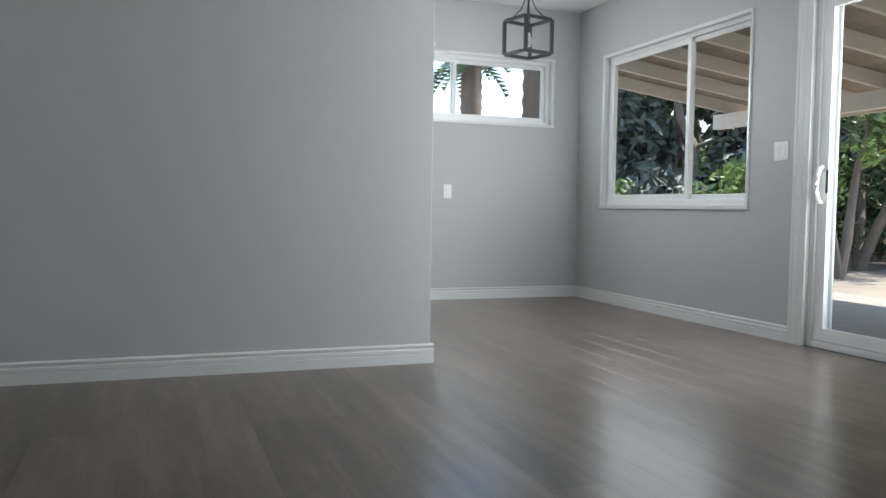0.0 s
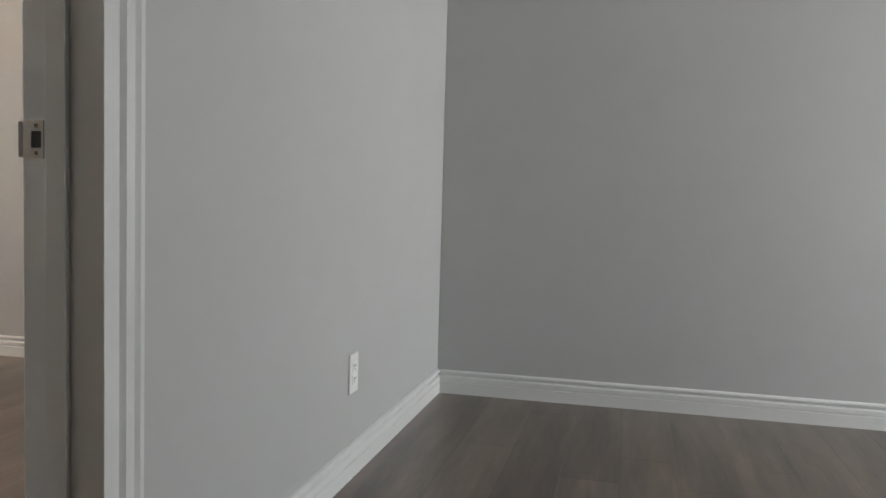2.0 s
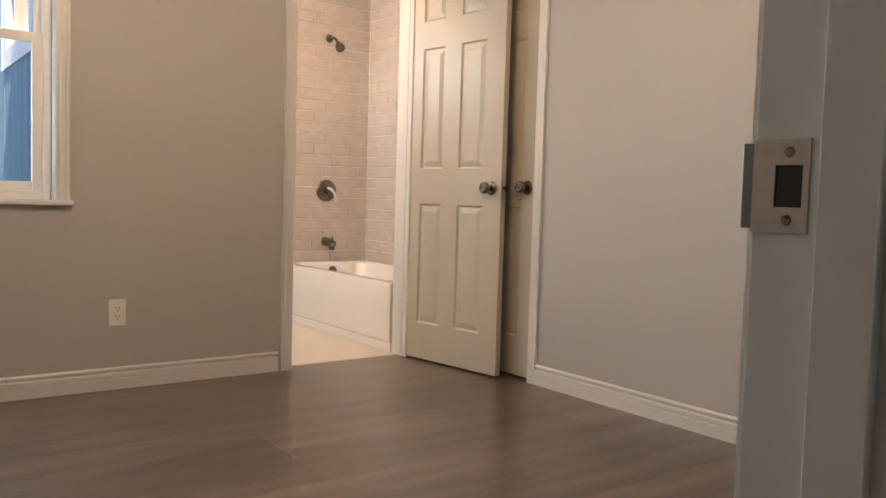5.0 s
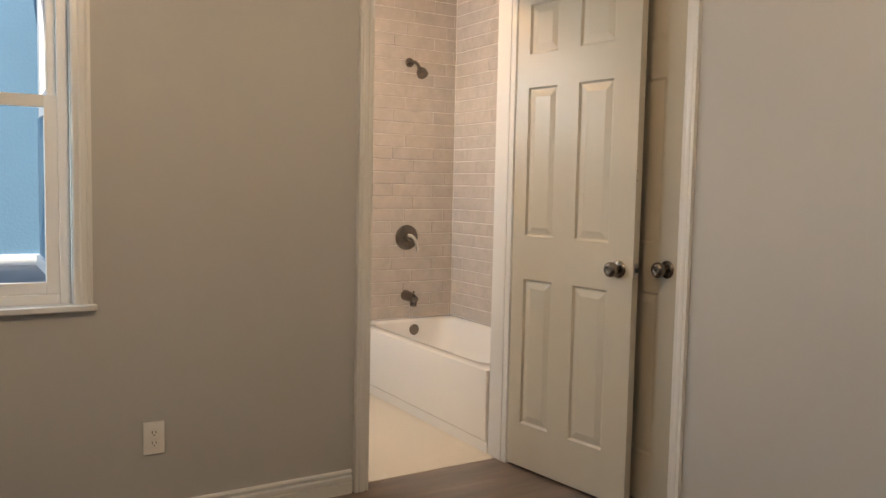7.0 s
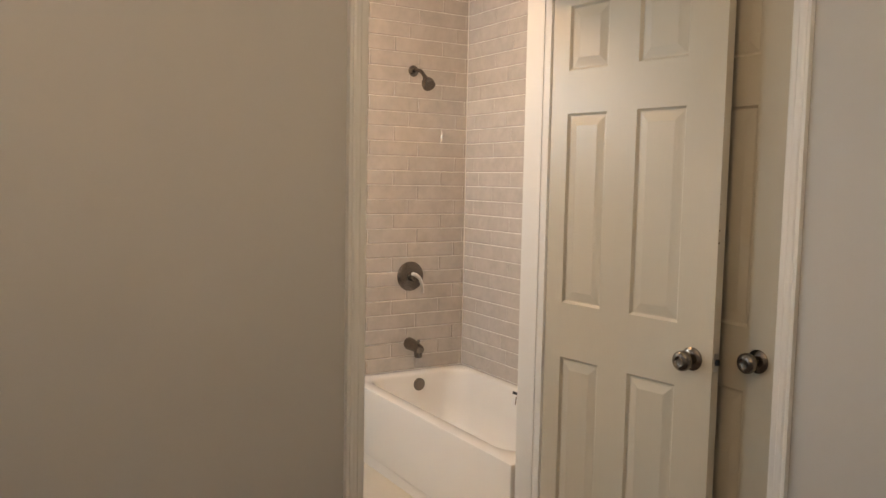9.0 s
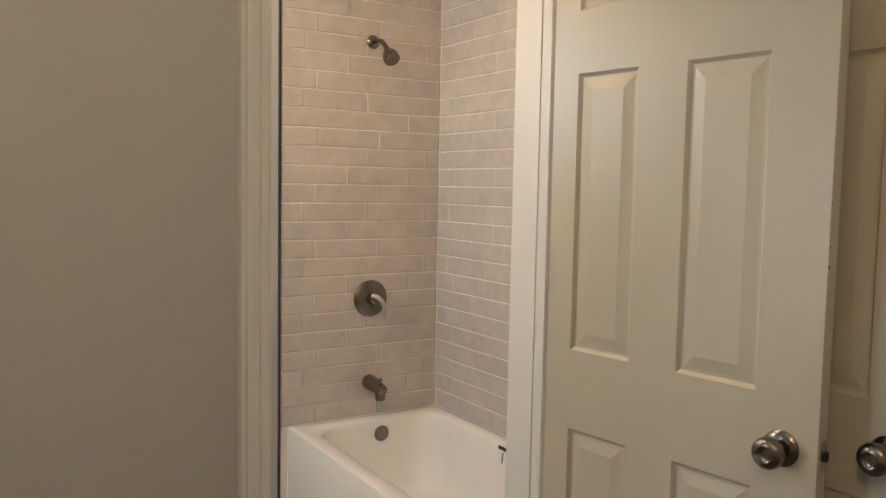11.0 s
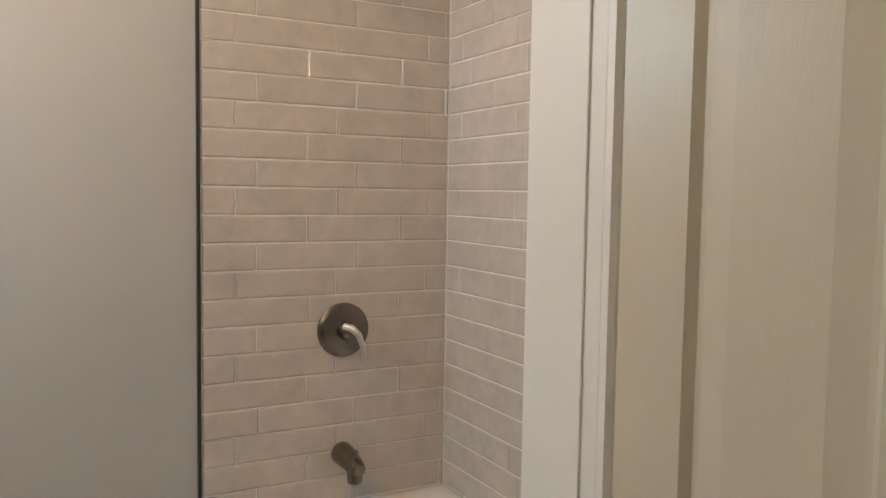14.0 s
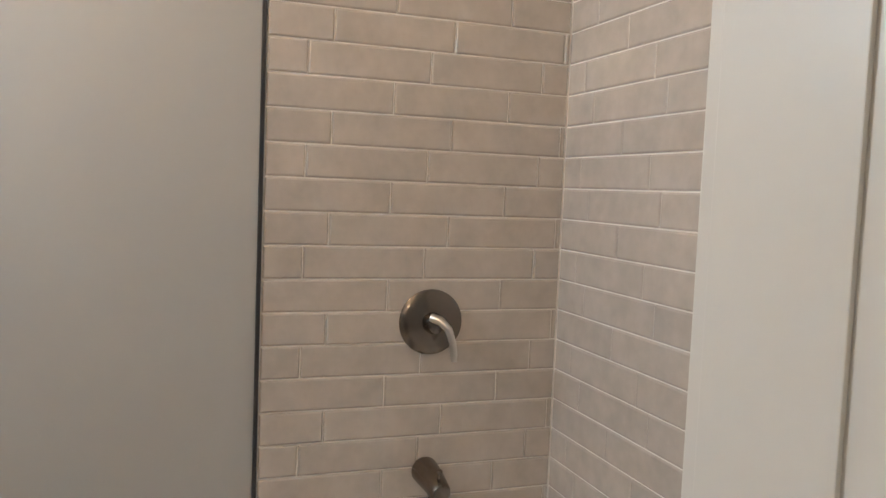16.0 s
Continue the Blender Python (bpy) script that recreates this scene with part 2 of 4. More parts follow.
structure("wall_west", wall_x(XWB, XW, -2.2, YN + 0.14, HL, [LD]), M_WALL, "grey painted wall with the bedroom doorway")
structure("wall_partition", boxes((XW, XP, YP, YP + 0.12, 0, HL), bevel=0.004), M_WALL, "grey painted partition wall with a free end")
structure("wall_north", wall_y(YN, YN + 0.14, XW, XE + 0.14, HL, [NW]), M_WALL, "grey painted dining wall with a high window")
structure("wall_east", wall_x(XE, XE + 0.14, -2.2, YN, HL, [BW, SL]), M_WALL, "grey painted wall with a window and a glass sliding door")
structure("wall_south", boxes((XWB, XE + 0.14, -2.34, -2.2, 0, HL)), M_WALL, "grey painted wall closing the living room")
structure("ceiling_living", boxes((XWB - 0.05, XE + 0.3, -2.34, YN + 0.3, HL, HL + 0.15)), M_CEIL, "white living room ceiling", "ceiling")
structure("wall_bedroom_north", wall_y(YB, YB + 0.12, XBB, XWB, HB, [CD]), M_WALL, "grey painted bedroom wall with the closet door")
structure("wall_bedroom_south", boxes((XBB, XWB, 0.48, 0.6, 0, HB)), M_WALL, "grey painted wall closing the bedroom")
structure("wall_bath", wall_x(XBB, XB, 0.6, YB, HB, [WW, BD]), M_WALL, "grey painted wall with a window and the bathroom doorway")
structure("ceiling_bedroom", boxes((XBB, XWB, 0.48, 5.2, HB, HB + 0.12)), M_CEIL, "white bedroom ceiling", "ceiling")
structure("closet_walls", boxes((-4.46, -4.335, YB + 0.12, 5.1, 0, HB), (-3.3, -3.2, YB + 0.12, 5.1, 0, HB), (-4.46, -3.2, 5.1, 5.2, 0, HB)), M_WALL, "plain closet walls behind the closed door")
structure("wall_bath_west", boxes((XT - 0.12, XT, 2.4, 4.112, 0, HB)), M_WALL, "grey painted bathroom wall beside the tiled alcove")
structure("wall_bath_south", wall_y(2.38, 2.5, XT, XBB, HB, [SW]), M_WALL, "grey painted bathroom wall with a small window")
structure("wall_bath_east", boxes((-4.47, -4.46, YB, 5.04, 0, HB)), M_WALL, "grey painted wall at the foot of the tub")
structure("ceiling_bath", boxes((XT - 0.12, XBB, 2.38, 5.04, HB, HB + 0.12)), M_CEIL, "white bathroom ceiling", "ceiling")

# ---- trim: baseboards and casings ----
PROFILE = [(0, 0), (0.016, 0), (0.016, 0.048), (0.012, 0.050), (0.012, 0.053), (0.016, 0.055), (0.016, 0.071), (0.014, 0.074), (0.005, 0.077), (0.005, 0.084), (0.013, 0.087), (0.014, 0.093), (0.011, 0.098), (0.005, 0.101), (0, 0.101)]


def moulding(bm, profile, origin, out, up, along, length):
    """Pushes a profile (out, up) along a line."""
    o, u, v, w = Vector(origin), Vector(out), Vector(up), Vector(along)
    a = [bm.verts.new(o + u * p + v * q) for p, q in profile]
    b = [bm.verts.new(o + u * p + v * q + w * length) for p, q in profile]
    n = len(profile)
    for i in range(n):
        bm.faces.new((a[i], a[(i + 1) % n], b[(i + 1) % n], b[i]))
    bm.faces.new(a[::-1])
    bm.faces.new(b)
    return bm


def baseboard(origin, out, along, length):
    bm = moulding(bmesh.new(), PROFILE, origin, out, (0, 0, 1), along, length)
    return tagged(part("baseboard", bm, M_TRIM), "white moulded baseboard along the wall", "baseboard", kind="structure")


baseboard((XW + 0.016, YP, 0), (0, -1, 0), (1, 0, 0), XP - XW)                 # partition
baseboard((XP, YP, 0), (1, 0, 0), (0, 1, 0), 0.12)
baseboard((XW, 2.18, 0), (1, 0, 0), (0, 1, 0), YP - 2.18)                       # west wall, beyond the doorway
baseboard((XW, -2.2, 0), (1, 0, 0), (0, 1, 0), 3.36)
baseboard((XW, YN, 0), (0, -1, 0), (1, 0, 0), XE - XW)                          # north wall
baseboard((XE, 4.39, 0), (-1, 0, 0), (0, 1, 0), YN - 4.39 - 0.016)             # east wall
baseboard((-3.43, YB, 0), (0, -1, 0), (1, 0, 0), 3.43 - 0.83)                   # bedroom north
baseboard((XB, 0.6, 0), (1, 0, 0), (0, 1, 0), 3.375 - 0.6)                      # bedroom west
baseboard((XWB, 2.15, 0), (-1, 0, 0), (0, 1, 0), YB - 2.15 - 0.016)

CASING = [(0, 0), (0.010, 0), (0.012, 0.006), (0.012, 0.020), (0.016, 0.026), (0.017, 0.040), (0.014, 0.046), (0.017, 0.052), (0.017, 0.06), (0, 0.06)]


def casing(label, wall_face, out, side_axis, a, b, h, scale=1.0, floor=0.0, deep=1.0):
    """Casing round an opening from a to b on a wall face; side_axis is 'x' or 'y'."""
    prof = [(p * deep, q * scale) for p, q in CASING]
    w = 0.06 * scale
    bm = bmesh.new()

    def pt(s, z):
        return (s, wall_face, z) if side_axis == "x" else (wall_face, s, z)

    ax = (1, 0, 0) if side_axis == "x" else (0, 1, 0)
    neg = tuple(-c for c in ax)
    o = (0, out, 0) if side_axis == "x" else (out, 0, 0)
    moulding(bm, prof, pt(a, floor), o, neg, (0, 0, 1), h - floor)
    moulding(bm, prof, pt(b, floor), o, ax, (0, 0, 1), h - floor)
    moulding(bm, prof, pt(a - w, h), o, (0, 0, 1), ax, b - a + 2 * w)
    return tagged(part("trim", bm, M_TRIM), label, "casing", kind="structure")


casing("white moulded casing round the bathroom doorway", XB, 1, "y", 3.452, 4.1675, DOOR_H, 1.08, 0.0, 1.35)
casing("white moulded casing round the bedroom doorway", XW, 1, "y", 1.265, 2.081, DOOR_H, 1.35, 0.0, 1.85)
casing("white moulded casing on the bedroom side of the doorway", XWB, -1, "y", 1.27, 2.068, DOOR_H)
casing("white moulded casing round the closet door", YB, -1, "x", -4.235, -3.487, DOOR_H)
casing("white flat casing round the sliding door", XE, -1, "y", SL[0], SL[1] + 0.002, SL[3], 1.9)


def jambs(label, x0, x1, a, b, h, stop_x, stop=0.012):
    """Door lining between the wall faces x0 and x1, with stops."""
    bm = boxes((x0, x1, a, a + 0.018, 0, h), (x0, x1, b - 0.018, b, 0, h), (x0, x1, a, b, h, h + 0.018), bevel=0.0015)
    box(bm, stop_x[0], stop_x[1], a + 0.018, a + 0.018 + stop, 0, h - 0.001, bevel=0.001)
    box(bm, stop_x[0], stop_x[1], b - 0.018 - stop, b - 0.018, 0, h - 0.001, bevel=0.001)
    return tagged(part("trim", bm, M_TRIM), label, "door frame", kind="structure")


jambs("white painted lining of the bathroom doorway", XBB - 0.004, XB + 0.003, 3.435, 4.185, DOOR_H, (XBB + 0.01, XB - 0.022), 0.003)
jambs("white painted lining of the bedroom doorway", XWB - 0.004, XW + 0.029, 1.26, 2.08, DOOR_H, (XWB + 0.045, XW - 0.03))


# ---- hardware and doors ----
def knob(parent, x, y, z, out):
    """Door knob with a rosette, standing out from a face along y."""
    m = pose(x, y, z, 90 if out < 0 else -90, 0, 0)
    k = part("knob", lathe([(0.011, 0.006), (0.012, 0.020), (0.019, 0.026), (0.028, 0.037), (0.031, 0.048), (0.030, 0.058), (0.024, 0.064), (0.016, 0.066), (0.012, 0.063), (0.005, 0.063)], m), M_NICKEL, None, "brushed nickel knob", True)
    at(parent, k)
    r = part("rosette", lathe([(0.036, 0), (0.036, 0.003), (0.031, 0.008), (0.013, 0.012)], m), M_NICKEL, None, "", True)
    at(parent, r)


def six_panel_door(name, x0, x1, y0, y1, label):
    """A moulded six-panel leaf in the plane of x, its faces at y0 and y1."""
    root = empty(name, (x0, (y0 + y1) / 2, 0), label, "door")
    z0, z1 = 0.012, DOOR_H - 0.006
    cols = [(x0 + 0.077, x0 + 0.25), (x0 + 0.374, x0 + 0.559)] if x1 - x0 < 0.72 else [(x0 + 0.115, x0 + 0.33), (x1 - 0.335, x1 - 0.115)]
    rows = [(0.215, 0.885), (1.08, 1.743), (1.89, 2.11)]
    d = 0.0085
    xs = [x0, cols[0][0], cols[0][1], cols[1][0], cols[1][1], x1]
    zs = [z0, rows[0][0], rows[0][1], rows[1][0], rows[1][1], rows[2][0], rows[2][1], z1]
    bm = bmesh.new()
    for i in (0, 2, 4):
        box(bm, xs[i], xs[i + 1], y0, y1, z0, z1)
    for i in (1, 3):
        for j in (0, 2, 4, 6):
            box(bm, xs[i], xs[i + 1], y0, y1, zs[j], zs[j + 1])
    at(root, part("frame", bm, M_DOOR))
    for cx in cols:
        for cz in rows:
            bm = bmesh.new()
            for y, s in ((y0, 1), (y1, -1)):
                loops = []
                for inset, depth in ((0, 0.0005), (0.008, d), (0.014, d), (0.042, 0.0025)):
                    loops.append([bm.verts.new((px, y + s * depth, pz)) for px, pz in
                                  ((cx[0] + inset, cz[0] + inset), (cx[1] - inset, cz[0] + inset), (cx[1] - inset, cz[1] - inset), (cx[0] + inset, cz[1] - inset))])
                for a, b in zip(loops, loops[1:]):
                    for k in range(4):
                        bm.faces.new((a[k], a[(k + 1) % 4], b[(k + 1) % 4], b[k]))
                bm.faces.new(loops[-1])
            at(root, part("panel", bm, M_DOOR))
    return root


HX, HY = -4.311, 4.171   # hinge corner of the open leaf
leaf = six_panel_door("door_bathroom", HX, HX + 0.687, HY, HY + 0.035, "open cream six-panel door folded back before the closet")
knob(leaf, HX + 0.617, HY, 0.978, -1)
knob(leaf, HX + 0.617, HY + 0.035, 0.978, 1)
at(leaf, part("latch_plate", boxes((HX + 0.686, HX + 0.689, HY + 0.005, HY + 0.030, 0.95, 1.006)), M_STEEL, None, "steel latch plate"))
at(leaf, part("latch", boxes((HX + 0.688, HX + 0.698, HY + 0.011, HY + 0.024, 0.969, 0.987), bevel=0.002), M_DARK, None, "dark latch bolt"))
for hz in (0.25, 1.03, 1.80):
    at(leaf, part("hinge", lathe([(0.005, 0), (0.0065, 0.003), (0.0065, 0.086), (0.005, 0.089)], pose(HX - 0.006, HY + 0.03, hz), 12), M_STEEL, None, "steel hinge barrel", True))
for cz, r in ((1.372, 0.003), (1.335, 0.004), (1.45, 0.002)):
    at(leaf, part("paint_chip", lathe([(r, 0), (r * 0.6, 0.0008)], pose(HX + 0.6875, HY + 0.004, cz, 0, 90, 0), 7), M_BARK, None, "dark chip in the paint"))
leaf.matrix_world = Matrix.Translation((HX, HY, 0)) @ pose(0, 0, 0, 0, 0, 7.4) @ Matrix.Translation((-HX, -HY, 0)) @ Matrix.Translation(leaf.location)
tagged(leaf, kind="structure")
closet = six_panel_door("door_closet", -4.232, -3.49, 4.376, 4.411, "closed cream six-panel closet door")
knob(closet, -3.56, 4.376, 0.985, -1)
tagged(closet, kind="structure")
structure("door_frame_closet", boxes((-4.25, -4.235, YB, YB + 0.12, 0, DOOR_H), (-3.487, -3.47, YB, YB + 0.12, 0, DOOR_H), (-4.25, -3.47, YB, YB + 0.12, DOOR_H, DOOR_H + 0.02)), M_TRIM, "white lining of the closet doorway", "door frame")


def strike_plate(x0, x1, y, z, s, label, lip):
    """A strike plate on a jamb face at y, with its latch hole and screws; the lip curls out at the x0 side."""
    bm = bmesh.new()
    hx0, hx1 = x0 + (x1 - x0) * 0.42, x1 - 0.004
    t = 0.002 * s
    for r in ((x0, hx0, z - 0.029, z + 0.029), (hx1, x1, z - 0.029, z + 0.029), (hx0, hx1, z + 0.013, z + 0.029), (hx0, hx1, z - 0.029, z - 0.013)):
        box(bm, r[0], r[1], min(y, y + t), max(y, y + t), r[2], r[3])
    lip_bm = bmesh.new()
    box(lip_bm, x0 - 0.007, x0, min(y, y + t), max(y, y + t), z - 0.027, z + 0.027, 0.0006, Matrix.Translation((x0, y, 0)) @ pose(0, 0, 0, 0, 0, -lip * s) @ Matrix.Translation((-x0, -y, 0)))
    parts = [("plate", bm, M_PLATE, "satin steel plate"),
             ("lip", lip_bm, M_STEEL, "bright curled lip"),
             ("latch_hole", boxes((hx0, hx1, min(y, y + t * 0.3), max(y, y + t * 0.3), z - 0.013, z + 0.013)), M_DARK, "dark latch hole")]
    for zz in (z - 0.021, z + 0.021):
        parts.append(("screw", lathe([(0.0035, 0), (0.003, 0.0012), (0.001, 0.0006)], pose((hx0 + hx1) / 2, y + t, zz, 90 if s < 0 else -90, 0, 0), 10), M_NICKEL))
    return thing("strike_plate", ((x0 + x1) / 2, y, z), label, "strike plate", parts)


strike_plate(-0.834, -0.796, 2.062, 0.925, -1, "satin steel strike plate let into the white jamb", 40)
strike_plate(-4.338, -4.375, 3.4535, 0.985, 1, "small dark strike plate on the bathroom jamb", 0)


# ---- windows ----
def bar_frame(x0, x1, a0, a1, z0, z1, w, axis="y", bevel=0.003, sides="lrtb"):
    """A rectangular frame of bars w wide."""
    bm = bmesh.new()
    rows = []
    if "l" in sides:
        rows.append((a0, a0 + w, z0, z1))
    if "r" in sides:
        rows.append((a1 - w, a1, z0, z1))
    if "b" in sides:
        rows.append((a0 + w, a1 - w, z0, z0 + w))
    if "t" in sides:
        rows.append((a0 + w, a1 - w, z1 - w, z1))
    for b0, b1, c0, c1 in rows:
        if axis == "y":
            box(bm, x0, x1, b0, b1, c0, c1, bevel)
        else:
            box(bm, b0, b1, x0, x1, c0, c1, bevel)
    return bm


def pane(x, a0, a1, z0, z1, axis="y"):
    bm = boxes((x - 0.002, x + 0.002, a0, a1, z0, z1) if axis == "y" else (a0, a1, x - 0.002, x + 0.002, z0, z1))
    ob = part("pane", bm, M_GLASS, None, "clear glass pane")
    ob.visible_shadow = False
    return ob


def window(name, at_point, label, frames, panes, extra=()):
    root = empty(name, at_point, label, "window", kind="structure")
    for n, bm in frames:
        at(root, part(n, bm, M_VINYL))
    for p in panes:
        at(root, pane(*p))
    for n, bm, mat, lab in extra:
        at(root, part(n, bm, mat, None, lab))
    return root


y0, y1, z0, z1 = BW
ym = 5.53
window("window_1", (XE + 0.1, (y0 + y1) / 2, z0), "white vinyl sliding window onto the covered patio",
       [("window_frame", bar_frame(XE + 0.045, XE + 0.11, y0, y1, z0 + 0.03, z1, 0.045)),
        ("sash", bar_frame(XE + 0.05, XE + 0.075, ym - 0.02, y1 - 0.045, z0 + 0.075, z1 - 0.045, 0.04)),
        ("sash", bar_frame(XE + 0.078, XE + 0.1, y0 + 0.045, ym + 0.02, z0 + 0.075, z1 - 0.045, 0.035))],
       [(XE + 0.0625, ym + 0.02, y1 - 0.085, z0 + 0.115, z1 - 0.085), (XE + 0.089, y0 + 0.08, ym - 0.015, z0 + 0.11, z1 - 0.08)],
       [("window_sill", boxes((XE - 0.02, XE + 0.13, y0 - 0.01, y1 + 0.01, z0 - 0.004, z0 + 0.03), bevel=0.004), M_TRIM, "white sill board"),
        ("window_lining", boxes((XE - 0.012, XE + 0.045, y1 - 0.016, y1 + 0.008, z0 + 0.03, z1 + 0.008), (XE - 0.012, XE + 0.045, y0 - 0.008, y0 + 0.012, z0 + 0.03, z1 + 0.008), (XE - 0.012, XE + 0.045, y0 + 0.012, y1 - 0.016, z1 - 0.016, z1 + 0.008), bevel=0.002), M_TRIM, "white lining boards")])
x0, x1, z0, z1 = NW
xm = 2.80
window("window_2", ((x0 + x1) / 2, YN + 0.1, z0), "small white sliding window high in the wall",
       [("window_frame", bar_frame(YN + 0.045, YN + 0.11, x0, x1, z0, z1, 0.045, "x")),
        ("sash", bar_frame(YN + 0.05, YN + 0.075, x0 + 0.045, xm + 0.02, z0 + 0.045, z1 - 0.045, 0.03, "x")),
        ("sash", bar_frame(YN + 0.078, YN + 0.1, xm - 0.02, x1 - 0.045, z0 + 0.045, z1 - 0.045, 0.035, "x"))],
       [(YN + 0.0625, x0 + 0.075, xm - 0.01, z0 + 0.075, z1 - 0.075, "x"), (YN + 0.089, xm + 0.015, x1 - 0.08, z0 + 0.08, z1 - 0.08, "x")],
       [("window_lining", boxes((x0 - 0.02, x1 + 0.02, YN - 0.012, YN + 0.045, z1 - 0.012, z1 + 0.012), (x0 - 0.02, x1 + 0.02, YN - 0.012, YN + 0.045, z0 - 0.012, z0 + 0.012), (x1 - 0.012, x1 + 0.012, YN - 0.012, YN + 0.045, z0 + 0.012, z1 - 0.012), bevel=0.002), M_TRIM, "white lining boards")])
y0, y1, z0, z1 = WW
zm = 1.555
window("window_3", (XB - 0.06, (y0 + y1) / 2, z0), "white single-hung bedroom window with a sill",
       [("window_frame", bar_frame(XBB + 0.02, XBB + 0.085, y0, y1, z0, z1, 0.035)),
        ("sash", bar_frame(XBB + 0.055, XBB + 0.08, y0 + 0.035, y1 - 0.035, z0 + 0.035, zm + 0.02, 0.042)),
        ("sash", bar_frame(XBB + 0.028, XBB + 0.05, y0 + 0.035, y1 - 0.035, zm - 0.012, z1 - 0.035, 0.03))],
       [(XBB + 0.067, y0 + 0.077, y1 - 0.077, z0 + 0.077, zm - 0.022), (XBB + 0.039, y0 + 0.065, y1 - 0.065, zm + 0.018, z1 - 0.065)],
       [("window_sill", boxes((XBB + 0.085, XB + 0.03, y0 - 0.07, y1 + 0.075, z0 - 0.022, z0 - 0.001), bevel=0.004), M_TRIM, "white sill board")])
bm = bmesh.new()
for a, sgn in ((y1 + 0.003, 1), (y0 - 0.003, -1)):
    moulding(bm, CASING, (XB, a, z0), (1, 0, 0), (0, sgn, 0), (0, 0, 1), z1 - z0)
moulding(bm, CASING, (XB, y0 - 0.063, z1), (1, 0, 0), (0, 0, 1), (0, 1, 0), y1 - y0 + 0.126)
tagged(part("trim", bm, M_TRIM), "white moulded casing round the bedroom window", "casing", kind="structure")
x0, x1, z0, z1 = SW
window("window_4", ((x0 + x1) / 2, 2.44, z0), "white bathroom window",
       [("window_frame", bar_frame(2.40, 2.46, x0, x1, z0, z1, 0.05, "x"))], [(2.43, x0 + 0.05, x1 - 0.05, z0 + 0.05, z1 - 0.05, "x")])

# sliding door
y0, y1, z0, z1 = SL
ym = (y0 + y1) / 2
root = window("door_sliding", (XE + 0.08, ym, 0), "white glass sliding door to the patio",
              [("door_frame", bar_frame(XE + 0.02, XE + 0.13, y0, y1, 0, z1, 0.04)),
               ("sash", bar_frame(XE + 0.03, XE + 0.065, ym - 0.03, y1 - 0.04, 0.045, z1 - 0.04, 0.075)),
               ("sash", bar_frame(XE + 0.07, XE + 0.105, y0 + 0.04, ym + 0.03, 0.045, z1 - 0.04, 0.075)),
               ("screen_frame", bar_frame(XE + 0.11, XE + 0.125, ym + 0.02, y1 - 0.045, 0.045, z1 - 0.045, 0.05))],
              [(XE + 0.047, ym + 0.045, y1 - 0.115, 0.12, z1 - 0.115), (XE + 0.087, y0 + 0.115, ym - 0.045, 0.12, z1 - 0.115)])
hy = y1 - 0.075
at(root, part("door_handle", tube([(XE + 0.03, hy, 1.09), (XE + 0.002, hy, 1.075), (XE - 0.012, hy, 1.03), (XE - 0.016, hy, 0.98), (XE - 0.012, hy, 0.93), (XE + 0.002, hy, 0.885), (XE + 0.03, hy, 0.87)], [0.013, 0.014, 0.013, 0.012, 0.013, 0.014, 0.013]), M_PLASTIC, None, "white curved pull handle", True))
at(root, part("lock_plate", boxes((XE + 0.026, XE + 0.031, y1 - 0.118, y1 - 0.1, 0.93, 1.07), bevel=0.002), M_DARK, None, "black lock plate"))


# ---- plates ----
def wall_plate(name, x, y, z, w, h, normal, label, kind="outlet"):
    """A white cover plate whose centre lies at x, y, z; normal is '+x', '-x', '-y'."""
    root = empty(name, (x, y, z), label, "outlet" if kind == "outlet" else "light switch", "wall plates")
    turn = {"-y": 0, "+x": 90, "-x": -90}[normal]
    m = pose(x, y, z, 0, 0, turn)

    def put(n, bm, mat, lab=""):
        bmesh.ops.transform(bm, matrix=m, verts=bm.verts)
        at(root, part(n, bm, mat, None, lab))

    put("plate", boxes((-w / 2, w / 2, -0.006, 0, -h / 2, h / 2), bevel=0.0025), M_PLASTIC)
    if kind == "outlet":
        for dz in (-0.0195, 0.0195):
            put("receptacle", boxes((-0.0165, 0.0165, -0.008, -0.005, dz - 0.014, dz + 0.014), bevel=0.0012), M_PLASTIC)
            for dx, hh in ((-0.0065, 0.005), (0.0065, 0.004)):
                put("slot", boxes((dx - 0.0013, dx + 0.0013, -0.0086, -0.0079, dz + 0.003 - hh, dz + 0.003 + hh)), M_DARK)
            put("ground_hole", boxes((-0.002, 0.002, -0.0086, -0.0079, dz - 0.010, dz - 0.006)), M_DARK)
    else:
        n = 2 if w > 0.1 else 1
        for i in range(n):
            c = (i - (n - 1) / 2) * 0.046
            put("rocker", boxes((c - 0.0165, c + 0.0165, -0.0095, -0.005, -0.033, 0.033), bevel=0.002), M_PLASTIC)
    return root


wall_plate("outlet", XW, 3.27, 0.315, 0.072, 0.12, "+x", "white duplex outlet low on the grey living room wall")
wall_plate("outlet", XB, 2.58, 0.352, 0.075, 0.122, "+x", "white duplex outlet low on the bedroom wall under the window")
wall_plate("light_switch", XE, 4.505, 1.20, 0.12, 0.12, "-x", "white double switch plate beside the sliding door", "switch")
wall_plate("light_switch", 2.735, YN, 0.955, 0.075, 0.12, "-y", "white switch plate on the dining wall under the window", "switch")


